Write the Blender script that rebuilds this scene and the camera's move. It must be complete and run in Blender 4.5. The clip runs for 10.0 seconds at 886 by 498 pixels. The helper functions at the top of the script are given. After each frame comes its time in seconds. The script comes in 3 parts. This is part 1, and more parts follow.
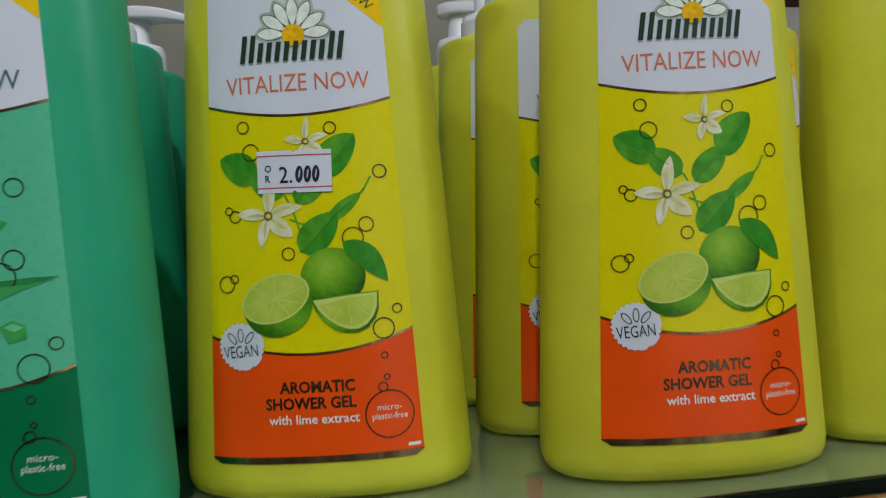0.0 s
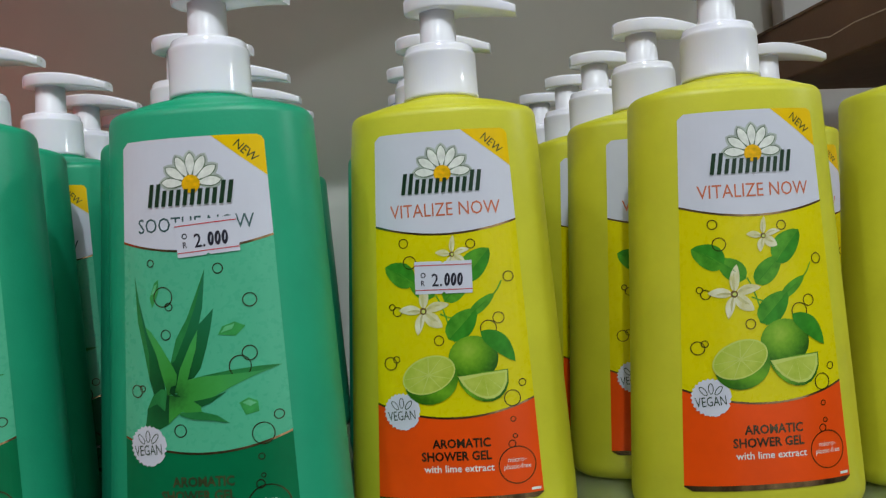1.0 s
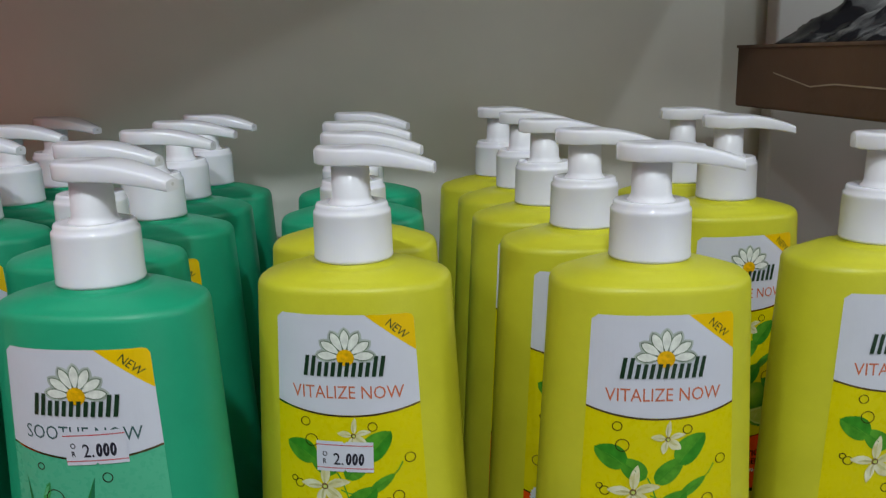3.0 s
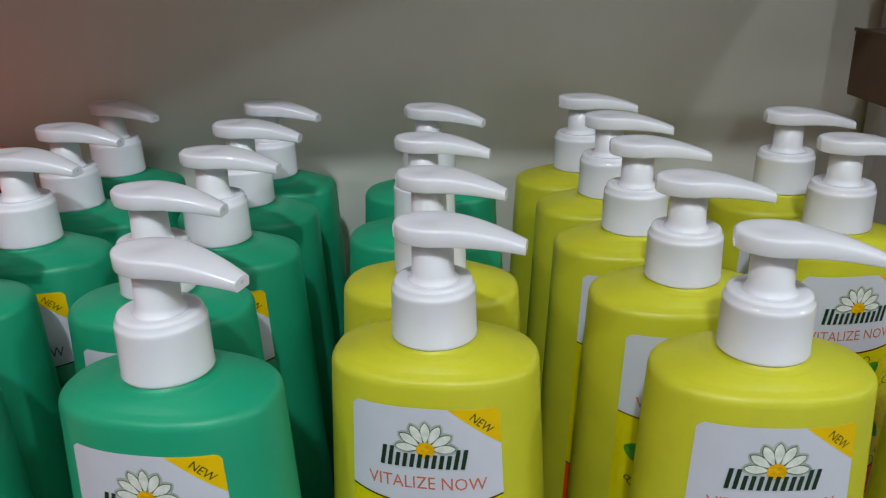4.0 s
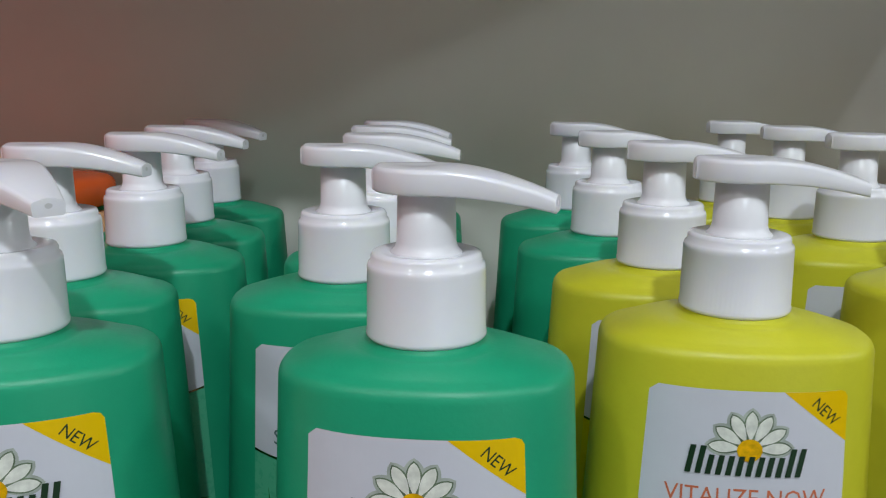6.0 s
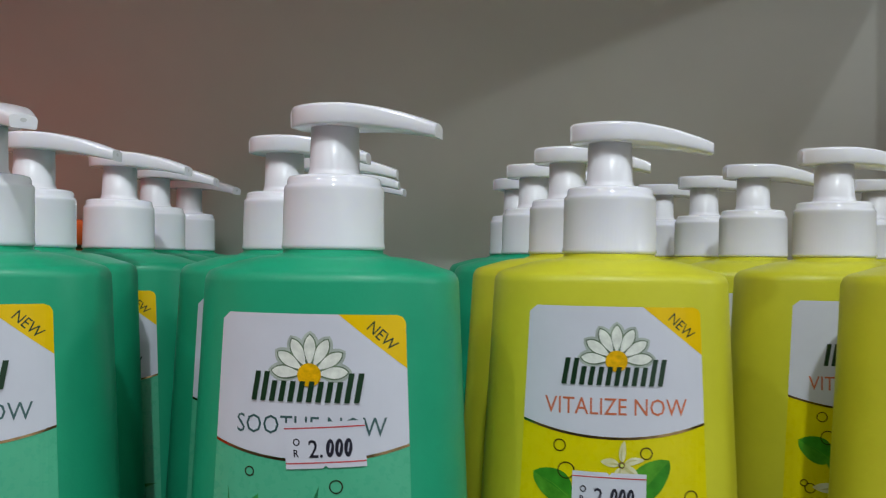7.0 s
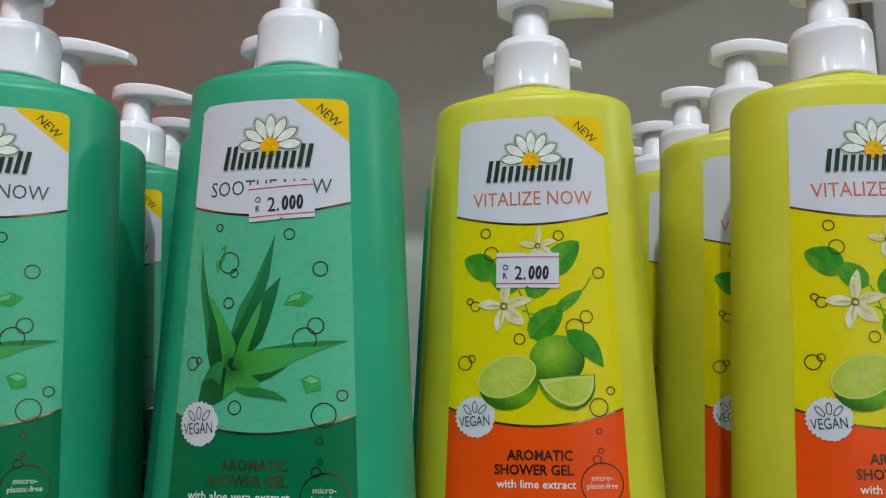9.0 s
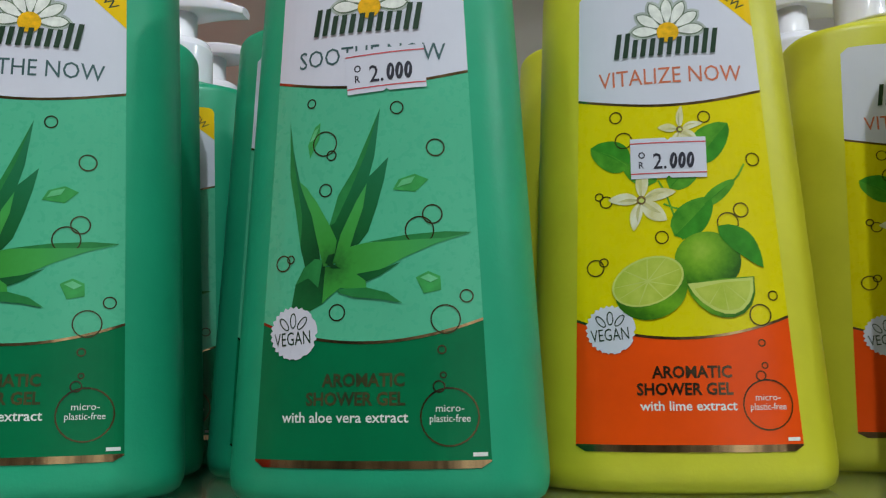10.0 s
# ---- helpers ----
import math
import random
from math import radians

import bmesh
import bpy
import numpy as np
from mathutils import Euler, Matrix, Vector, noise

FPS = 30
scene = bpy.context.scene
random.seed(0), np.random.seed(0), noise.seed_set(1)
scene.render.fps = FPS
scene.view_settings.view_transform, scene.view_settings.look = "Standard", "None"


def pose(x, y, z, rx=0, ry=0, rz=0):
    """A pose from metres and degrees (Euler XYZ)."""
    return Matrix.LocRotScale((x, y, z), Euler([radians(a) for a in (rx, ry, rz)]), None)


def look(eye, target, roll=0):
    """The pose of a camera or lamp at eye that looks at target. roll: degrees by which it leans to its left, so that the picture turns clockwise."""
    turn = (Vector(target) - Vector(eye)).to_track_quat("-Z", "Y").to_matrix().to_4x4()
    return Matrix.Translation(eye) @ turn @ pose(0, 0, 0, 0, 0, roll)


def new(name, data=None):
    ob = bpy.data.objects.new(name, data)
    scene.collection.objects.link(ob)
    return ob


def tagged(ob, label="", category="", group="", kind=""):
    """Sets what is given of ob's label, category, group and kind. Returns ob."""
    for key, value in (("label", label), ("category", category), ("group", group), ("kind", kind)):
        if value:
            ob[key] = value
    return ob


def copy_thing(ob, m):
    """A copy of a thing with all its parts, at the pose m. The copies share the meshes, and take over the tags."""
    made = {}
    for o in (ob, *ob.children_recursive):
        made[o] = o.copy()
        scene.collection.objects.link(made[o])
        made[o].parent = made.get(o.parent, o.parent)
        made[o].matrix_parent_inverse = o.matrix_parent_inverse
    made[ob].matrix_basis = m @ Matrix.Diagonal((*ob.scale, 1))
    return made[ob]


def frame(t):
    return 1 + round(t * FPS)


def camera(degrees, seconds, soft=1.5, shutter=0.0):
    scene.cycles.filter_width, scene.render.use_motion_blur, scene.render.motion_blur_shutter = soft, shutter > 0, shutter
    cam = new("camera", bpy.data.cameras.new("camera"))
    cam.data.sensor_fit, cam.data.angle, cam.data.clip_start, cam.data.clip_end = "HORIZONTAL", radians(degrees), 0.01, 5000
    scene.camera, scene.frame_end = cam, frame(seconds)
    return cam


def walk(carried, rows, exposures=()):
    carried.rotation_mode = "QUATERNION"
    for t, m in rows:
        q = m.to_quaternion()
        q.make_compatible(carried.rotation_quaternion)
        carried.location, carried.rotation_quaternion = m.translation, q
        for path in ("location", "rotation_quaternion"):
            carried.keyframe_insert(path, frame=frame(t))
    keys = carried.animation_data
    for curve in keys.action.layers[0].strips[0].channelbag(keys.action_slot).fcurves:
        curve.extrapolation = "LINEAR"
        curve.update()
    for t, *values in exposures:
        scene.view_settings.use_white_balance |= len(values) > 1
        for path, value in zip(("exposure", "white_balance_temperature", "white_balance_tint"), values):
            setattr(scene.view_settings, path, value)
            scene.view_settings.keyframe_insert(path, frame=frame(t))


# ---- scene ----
cam = camera(56.00, 10.0, 1.1, 0.15)
PATH = [
    (0, (0.0488, -0.2487, 0.0736), (-0.0174, 1.7499, 0.0418), -3.14),
    (0.2, (0.0585, -0.2893, 0.0686), (-0.1139, 1.7032, 0.0592), -2.70),
    (0.5, (0.0516, -0.3264, 0.0776), (-0.1869, 1.6591, 0.1104), -2.12),
    (0.8, (0.0422, -0.3203, 0.1035), (-0.1824, 1.6666, 0.1472), -2.96),
    (1, (0.0251, -0.3229, 0.1013), (-0.1389, 1.6702, 0.1281), -3.42),
    (1.2, (0.0061, -0.3261, 0.0966), (-0.1065, 1.6706, 0.0716), -2.68),
    (1.4, (-0.0107, -0.3239, 0.0984), (0.0016, 1.6743, 0.0143), -2.11),
    (1.5, (-0.0112, -0.3270, 0.1075), (0.0449, 1.6673, -0.0314), -2.21),
    (1.7, (-0.0038, -0.3306, 0.1193), (0.1331, 1.6548, -0.0794), -2.63),
    (2, (0.0165, -0.3197, 0.1539), (0.2113, 1.6477, -0.1480), -3.17),
    (2.3, (0.0264, -0.3052, 0.1871), (0.1722, 1.6482, -0.2166), -3.58),
    (2.5, (0.0372, -0.3001, 0.2031), (-0.0272, 1.6576, -0.2013), -3.59),
    (2.7, (0.0500, -0.2899, 0.2144), (-0.0660, 1.6559, -0.2332), -1.89),
    (3, (0.0661, -0.2916, 0.2425), (-0.1272, 1.6470, -0.2096), -1.23),
    (3.2, (0.0621, -0.2777, 0.2563), (-0.1664, 1.6540, -0.2089), -0.86),
    (4.3, (0.0294, -0.2445, 0.3090), (-0.3062, 1.5732, -0.4547), -1.89),
    (4.5, (0.0021, -0.2603, 0.3061), (-0.3545, 1.5601, -0.4414), -2.31),
    (4.8, (-0.0309, -0.2766, 0.2963), (-0.4013, 1.5743, -0.3648), -2.10),
    (5, (-0.0417, -0.2756, 0.2939), (-0.3603, 1.6009, -0.3201), -1.51),
    (5.2, (-0.0419, -0.2727, 0.2855), (-0.3065, 1.6220, -0.2977), -0.72),
    (6.3, (-0.0639, -0.2090, 0.2075), (-0.2602, 1.7690, -0.0143), 0.50),
    (6.5, (-0.0590, -0.2171, 0.1938), (-0.2656, 1.7704, 0.1108), 0.83),
    (7, (-0.0240, -0.2613, 0.1654), (-0.2469, 1.7262, 0.1832), 0.74),
    (7.5, (0.0009, -0.2931, 0.1314), (-0.2306, 1.6794, 0.3673), 1.66),
    (8, (0.0134, -0.2918, 0.0918), (-0.2383, 1.6759, 0.3461), 1.22),
    (8.5, (0.0117, -0.2950, 0.0658), (-0.2682, 1.6632, 0.3611), 0.66),
    (9, (0.0136, -0.2976, 0.0538), (-0.2885, 1.6518, 0.3833), 0.07),
    (9.5, (-0.0070, -0.2790, 0.0371), (-0.3128, 1.6704, 0.3630), -0.40),
    (10, (-0.0306, -0.2550, 0.0280), (-0.3387, 1.6940, 0.3540), -0.62),
]
walk(cam, [(t, look(eye, target, roll)) for t, eye, target, roll in PATH],
     [(0.0, -0.28), (1.0, -0.12), (2.0, -0.18), (3.0, -0.3), (4.5, -0.3), (6.5, -0.28), (8.0, -0.13), (10.0, -0.03)])

# ---- light ----
SHELF = pose(0, 0, -0.003, 0, 0, 13.2)  # the shelf runs along its x, its depth along its y; its glass top is its z = 0
world = bpy.data.worlds.new("world")
scene.world = world
world.use_nodes = True
world.node_tree.nodes["Background"].inputs[0].default_value = (1.0, 0.96, 0.9, 1)
world.node_tree.nodes["Background"].inputs[1].default_value = 0.05
scene.view_settings.exposure = 0.0


def lamp(name, at, target, size, power, colour, shape="DISK", size_y=None):
    data = bpy.data.lights.new(name, "AREA")
    data.shape, data.size, data.energy, data.color = shape, size, power, colour
    if size_y:
        data.size_y = size_y
    ob = new(name, data)
    ob.matrix_world = SHELF @ look(at, target)
    return ob


lamp("ceiling_spot", (-0.13, -0.95, 1.40), (0.0, 0.1, 0.1), 0.05, 11.5, (0.85, 0.94, 1.0))
lamp("ceiling_spot", (-1.05, -0.95, 1.40), (0.0, 0.1, 0.1), 0.06, 4.0, (0.85, 0.94, 1.0))
lamp("ceiling_spot", (0.85, -0.95, 1.40), (0.0, 0.1, 0.1), 0.06, 3.0, (0.85, 0.94, 1.0))
lamp("ceiling_spot", (2.60, -1.00, 1.40), (0.1, 0.2, 0.15), 0.14, 14, (0.88, 0.96, 1.0))
lamp("ceiling_panel", (0.0, -1.05, 1.44), (0.0, -1.05, 0.0), 2.2, 8, (0.92, 1.0, 0.96), "RECTANGLE", 1.2)

# added soft fill from the front, lifts the wall and labels; no window there
lamp("front_fill", (0.9, -4.05, 0.1), (0.0, 0.0, 0.15), 3.4, 20, (0.90, 0.98, 1.0), "RECTANGLE", 1.9)


# ---- materials ----
def material(name, colour, rough=0.4, metal=0.0, vary=0.06, scale=60.0, bump=0.0, bump_scale=400.0, second=None, coat=0.0, sss=0.0, stretch=(1, 1, 1), spec=0.5):
    """Colour varied at two scales, roughness likewise, and fine relief."""
    mat = bpy.data.materials.new(name)
    mat.use_nodes = True
    nt = mat.node_tree
    bsdf = nt.nodes["Principled BSDF"]
    coord = nt.nodes.new("ShaderNodeTexCoord")
    mapping = nt.nodes.new("ShaderNodeMapping")
    mapping.inputs["Scale"].default_value = stretch
    nt.links.new(coord.outputs["Object"], mapping.inputs[0])
    big, fine = nt.nodes.new("ShaderNodeTexNoise"), nt.nodes.new("ShaderNodeTexNoise")
    big.inputs["Scale"].default_value, fine.inputs["Scale"].default_value = scale, scale * 9
    big.inputs["Detail"].default_value = fine.inputs["Detail"].default_value = 4
    for n in (big, fine):
        nt.links.new(mapping.outputs[0], n.inputs["Vector"])
    both = nt.nodes.new("ShaderNodeMath")
    both.operation = "MULTIPLY_ADD"
    both.inputs[1].default_value = 0.15
    nt.links.new(fine.outputs[0], both.inputs[0])
    half = nt.nodes.new("ShaderNodeMath")
    half.operation = "MULTIPLY"
    half.inputs[1].default_value = 0.85
    nt.links.new(big.outputs[0], half.inputs[0])
    nt.links.new(half.outputs[0], both.inputs[2])
    ramp = nt.nodes.new("ShaderNodeValToRGB")
    other = second or [c * (1 - 2 * vary) for c in colour]
    more = colour if second else [min(1, c * (1 + vary)) for c in colour]
    ramp.color_ramp.elements[0].color = (*other, 1)
    ramp.color_ramp.elements[1].color = (*more, 1)
    ramp.color_ramp.elements[0].position, ramp.color_ramp.elements[1].position = 0.32, 0.66
    nt.links.new(both.outputs[0], ramp.inputs[0])
    nt.links.new(ramp.outputs[0], bsdf.inputs["Base Color"])
    gloss = nt.nodes.new("ShaderNodeMapRange")
    gloss.inputs["To Min"].default_value, gloss.inputs["To Max"].default_value = rough * 0.85, rough * 1.15
    nt.links.new(fine.outputs[0], gloss.inputs[0])
    nt.links.new(gloss.outputs[0], bsdf.inputs["Roughness"])
    bsdf.inputs["Metallic"].default_value = metal
    bsdf.inputs["Coat Weight"].default_value = coat
    bsdf.inputs["Specular IOR Level"].default_value = spec
    bsdf.inputs["Coat Roughness"].default_value = 0.15
    if sss:
        bsdf.inputs["Subsurface Weight"].default_value = sss
        bsdf.inputs["Subsurface Radius"].default_value = (0.004, 0.004, 0.003)
        bsdf.inputs["Subsurface Scale"].default_value = 1.0
    if bump:
        rel = nt.nodes.new("ShaderNodeTexNoise")
        rel.inputs["Scale"].default_value, rel.inputs["Detail"].default_value = bump_scale, 5
        nt.links.new(mapping.outputs[0], rel.inputs["Vector"])
        bm_node = nt.nodes.new("ShaderNodeBump")
        bm_node.inputs["Strength"].default_value, bm_node.inputs["Distance"].default_value = bump, 0.0005
        nt.links.new(rel.outputs[0], bm_node.inputs["Height"])
        nt.links.new(bm_node.outputs[0], bsdf.inputs["Normal"])
    return mat


GREEN = material("green_plastic", (0.013, 0.355, 0.184), 0.40, vary=0.05, scale=30, bump=0.12, bump_scale=900, spec=0.4)
YELLOW = material("lime_plastic", (0.61, 0.595, 0.030), 0.40, vary=0.05, scale=30, bump=0.12, bump_scale=900, spec=0.4)
WHITE = material("white_plastic", (0.84, 0.83, 0.90), 0.17, vary=0.012, scale=40, sss=0.25)
STEM = material("milky_plastic", (0.82, 0.81, 0.86), 0.3, vary=0.02, scale=60)
DARK = material("spout_shadow", (0.60, 0.59, 0.62), 0.6)
PAPER = material("label_white", (0.66, 0.67, 0.76), 0.30, vary=0.02, scale=50, spec=0.25)
P_YELLOW = material("label_yellow", (0.72, 0.63, 0.0), 0.28, vary=0.015, scale=50, spec=0.25)
P_ORANGE = material("label_orange", (0.86, 0.078, 0.002), 0.30, vary=0.04, scale=50, spec=0.25)
P_MINT = material("label_mint", (0.085, 0.47, 0.275), 0.28, vary=0.012, scale=50, spec=0.25)
P_FOREST = material("label_forest", (0.0, 0.160, 0.058), 0.34, vary=0.05, scale=50, spec=0.15)
FLASH = material("label_flash", (0.86, 0.55, 0.0), 0.3, vary=0.03, scale=50, spec=0.25)
# dark and copper streaks across x paint the banded reflections into the foil
GOLD = material("gold_foil_painted_glints", (0.46, 0.30, 0.15), 0.20, metal=1.0, scale=110, second=(0.05, 0.035, 0.018), stretch=(1, 0.05, 0.05))
OLIVE = material("olive_foil", (0.13, 0.12, 0.04), 0.3, metal=0.5, scale=110, second=(0.03, 0.05, 0.02))
# lettering foil, its base darkened to stand in for dark surroundings it mirrors
FOIL = material("foil_dark_reflection", (0.13, 0.09, 0.05), 0.22, metal=0.8, scale=90, second=(0.03, 0.02, 0.012))
INK_GREEN = material("ink_dark_green", (0.006, 0.035, 0.012), 0.35)
INK_CORAL = material("ink_coral", (0.62, 0.16, 0.07), 0.35)
INK_TEAL = material("ink_teal", (0.05, 0.115, 0.12), 0.35)
INK_BLACK = material("ink_black", (0.012, 0.012, 0.03), 0.5, vary=0.3, scale=900)
INK_WHITE = material("ink_white", (0.78, 0.80, 0.76), 0.4)
INK_RED = material("ink_red", (0.62, 0.04, 0.05), 0.5)
PETAL = material("petal_white", (0.82, 0.84, 0.78), 0.35, vary=0.08, scale=500, spec=0.25)
HALO = material("daisy_halo", (0.46, 0.51, 0.47), 0.35, vary=0.12, scale=300, spec=0.25)
HALO_2 = material("daisy_halo_deep", (0.16, 0.22, 0.14), 0.35, vary=0.25, scale=300, spec=0.25)
BLOSSOM = material("blossom_cream", (0.80, 0.79, 0.60), 0.35, scale=230, second=(0.62, 0.57, 0.24), spec=0.25)
FOLD = material("blossom_fold", (0.60, 0.57, 0.26), 0.35, vary=0.15, scale=300, spec=0.25)
PISTIL = material("pistil_brown", (0.20, 0.12, 0.03), 0.4, vary=0.3, scale=900)
DISC = material("daisy_disc", (0.85, 0.46, 0.0), 0.4, vary=0.12, scale=700, spec=0.25)
LEAF = material("leaf_print", (0.045, 0.30, 0.018), 0.35, vary=0.3, scale=280, second=(0.022, 0.19, 0.008), spec=0.25)
LEAF_2 = material("leaf_print_light", (0.12, 0.40, 0.03), 0.35, vary=0.2, scale=280, second=(0.05, 0.24, 0.012), spec=0.25)
GEL = material("gel_print", (0.05, 0.38, 0.09), 0.35, scale=300, second=(0.03, 0.27, 0.06), spec=0.25)
GEL_2 = material("gel_gleam", (0.16, 0.56, 0.28), 0.35, scale=300, second=(0.10, 0.46, 0.18), spec=0.25)
LEAF_3 = material("leaf_print_bright", (0.10, 0.37, 0.025), 0.35, vary=0.2, scale=240, second=(0.035, 0.22, 0.010), spec=0.25)
FLESH = material("lime_flesh", (0.52, 0.61, 0.09), 0.35, scale=210, second=(0.38, 0.50, 0.04), spec=0.25)
PITH = material("lime_pith", (0.58, 0.67, 0.16), 0.35, spec=0.25)
ALOE_2 = material("aloe_print_light", (0.025, 0.24, 0.06), 0.35, scale=200, second=(0.014, 0.17, 0.04), spec=0.25)
BUBBLE = material("bubble_foil", (0.10, 0.07, 0.02), 0.25, metal=0.6, scale=60, second=(0.02, 0.015, 0.006))
WALL = material("painted_wall", (0.755, 0.735, 0.675), 0.42, vary=0.04, scale=5, bump=0.12, bump_scale=240)
PANEL = material("white_panel", (0.70, 0.68, 0.67), 0.35, vary=0.03, scale=8)
WOOD = material("brown_laminate", (0.10, 0.042, 0.018), 0.5, vary=0.25, scale=12, bump=0.15, bump_scale=150, stretch=(1, 14, 14), second=(0.055, 0.021, 0.010))
OAK = material("oak_laminate", (0.30, 0.15, 0.045), 0.42, vary=0.25, scale=12, bump=0.15, bump_scale=150, stretch=(1, 14, 14), second=(0.19, 0.085, 0.022))
EDGE = material("dark_glass_edge", (0.003, 0.008, 0.006), 0.12, spec=0.15)
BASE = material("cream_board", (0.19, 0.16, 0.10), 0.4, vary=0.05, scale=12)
CREAM = material("cream_edging", (0.55, 0.42, 0.26), 0.4, vary=0.1, scale=60)
CARD = material("brown_cardboard", (0.115, 0.058, 0.030), 0.7, vary=0.15, scale=14, bump=0.3, bump_scale=300)
TAPE = material("torn_card_edge", (0.38, 0.29, 0.20), 0.7)
WORN = material("worn_card_edge", (0.15, 0.085, 0.05), 0.7, vary=0.25, scale=40)
BAG = material("black_film", (0.018, 0.018, 0.021), 0.14, vary=0.1, scale=40)
REDSIDE = material("red_side_panel", (0.93, 0.050, 0.030), 0.40, vary=0.06, scale=6)
PEACH = material("peach_plastic", (0.94, 0.52, 0.26), 0.30, vary=0.05, scale=25)
TANGERINE = material("orange_cap", (0.88, 0.135, 0.025), 0.20, vary=0.04, scale=25)
PURPLE = material("purple_print", (0.13, 0.03, 0.30), 0.3, vary=0.25, scale=160)
LILAC = material("lilac_print", (0.55, 0.47, 0.70), 0.3, vary=0.15, scale=160)
FLOOR = material("floor_tile", (0.45, 0.42, 0.38), 0.35, vary=0.1, scale=3)
PLASTER = material("plaster", (0.72, 0.69, 0.65), 0.7, vary=0.05, scale=2)


def glass_material():
    mat = bpy.data.materials.new("green_shelf_glass")
    mat.use_nodes = True
    nt = mat.node_tree
    bsdf = nt.nodes["Principled BSDF"]
    n = nt.nodes.new("ShaderNodeTexNoise")
    n.inputs["Scale"].default_value = 14
    r = nt.nodes.new("ShaderNodeMapRange")
    r.inputs["To Min"].default_value, r.inputs["To Max"].default_value = 0.03, 0.12
    nt.links.new(n.outputs[0], r.inputs[0])
    nt.links.new(r.outputs[0], bsdf.inputs["Roughness"])
    bsdf.inputs["Base Color"].default_value = (0.70, 0.86, 0.78, 1)
    bsdf.inputs["Transmission Weight"].default_value = 1.0
    bsdf.inputs["IOR"].default_value = 1.5
    return mat


GLASS = glass_material()


# ---- building helpers ----
def link(name, bm, mats, parent=None, label="", smooth=True, at=None):
    mesh = bpy.data.meshes.new(name)
    bm.to_mesh(mesh)
    bm.free()
    for m in mats if isinstance(mats, (list, tuple)) else [mats]:
        mesh.materials.append(m)
    mesh.polygons.foreach_set("use_smooth", [smooth] * len(mesh.polygons))
    ob = new(name, mesh)
    if parent is not None:
        ob.parent = parent
    if at is not None:
        ob.matrix_basis = at
    if label:
        tagged(ob, label)
    return ob


def part(name, bm, mats, parent, label="", smooth=True):
    return link(name, bm, mats, parent, label, smooth)


def sharpen(ob, degrees=35):
    ob.data.set_sharp_from_angle(angle=radians(degrees))
    return ob


def box_bm(lo, hi, bevel=0.0, segments=2):
    bm = bmesh.new()
    bmesh.ops.create_cube(bm, size=1)
    for v in bm.verts:
        v.co = Vector([lo[i] + (v.co[i] + 0.5) * (hi[i] - lo[i]) for i in range(3)])
    if bevel:
        bmesh.ops.bevel(bm, geom=bm.edges[:], offset=bevel, segments=segments, affect="EDGES", profile=0.5)
    return bm


def loft(rings, close_ends=True):
    """Skin over rings of equally many points."""
    bm = bmesh.new()
    rows = [[bm.verts.new(p) for p in ring] for ring in rings]
    for a, b in zip(rows, rows[1:]):
        for i in range(len(a)):
            j = (i + 1) % len(a)
            bm.faces.new((a[i], a[j], b[j], b[i]))
    if close_ends:
        bm.faces.new(rows[0][::-1])
        bm.faces.new(rows[-1])
    bmesh.ops.recalc_face_normals(bm, faces=bm.faces[:])
    return bm


def lathe(profile, n=48, ribs=None):
    """Turn (radius, z) pairs round z. ribs: (from z, to z, depth) grooves on every second point."""
    rings = []
    for r, z in profile:
        ring = []
        for i in range(n):
            a = 2 * math.pi * i / n
            cut = ribs[2] if ribs and ribs[0] <= z <= ribs[1] and i % 2 else 0
            ring.append(((r - cut) * math.cos(a), (r - cut) * math.sin(a), z))
        rings.append(ring)
    return loft(rings)


# ---- structure ----
def shelf_piece(name, lo, hi, mat, label, category, bevel=0.0, kind="structure", group=""):
    ob = link(name, box_bm(lo, hi, bevel), mat, smooth=False, at=SHELF)
    return tagged(ob, label, category, group, kind)


shelf_piece("floor", (-3.2, -4.2, -1.20), (4.2, 0.289, -1.10), FLOOR, "pale tiled shop floor in front of the shelves", "floor")
shelf_piece("ceiling", (-3.2, -4.2, 1.46), (4.2, 0.289, 1.56), PLASTER, "plain white shop ceiling", "ceiling")
shelf_piece("wall_back", (-3.2, 0.290, -1.20), (4.2, 0.42, 1.56), WALL, "cream painted wall behind the shelf", "wall")
shelf_piece("wall_front", (-3.2, -4.32, -1.20), (4.2, -4.202, 1.56), PLASTER, "plain shop wall", "wall")
shelf_piece("wall_west", (-3.32, -4.2, -1.20), (-3.202, 0.288, 1.56), PLASTER, "plain shop wall", "wall")
shelf_piece("wall_east", (4.202, -4.2, -1.20), (4.32, 0.288, 1.56), PLASTER, "plain shop wall", "wall")
shelf_piece("pilaster", (0.314, 0.272, -1.098), (0.75, 0.288, 1.458), PANEL, "smooth white panel beside the shelf bay", "wall panel", 0.002)
glass = shelf_piece("glass_shelf", (-0.62, -0.041, -0.005), (0.62, 0.270, 0.0), GLASS, "clear greenish glass shelf with dark polished edge", "shelf", 0.0008, "thing")
glass.visible_shadow = False
part("polished_edge", box_bm((-0.62, -0.0416, -0.0048), (0.62, -0.0412, -0.0004)), EDGE, glass, "dark green-black polished front edge", False)
under = tagged(new("shelf_board"), "cream shelf board with brown wood-grain front under the glass", "shelf", kind="thing")
under.matrix_basis = SHELF
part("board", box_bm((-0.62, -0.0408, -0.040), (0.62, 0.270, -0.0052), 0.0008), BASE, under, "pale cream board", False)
part("fascia", box_bm((-0.62, -0.0480, -0.110), (0.62, -0.0420, -0.0046), 0.001), OAK, under, "brown wood-grain front strip", False)
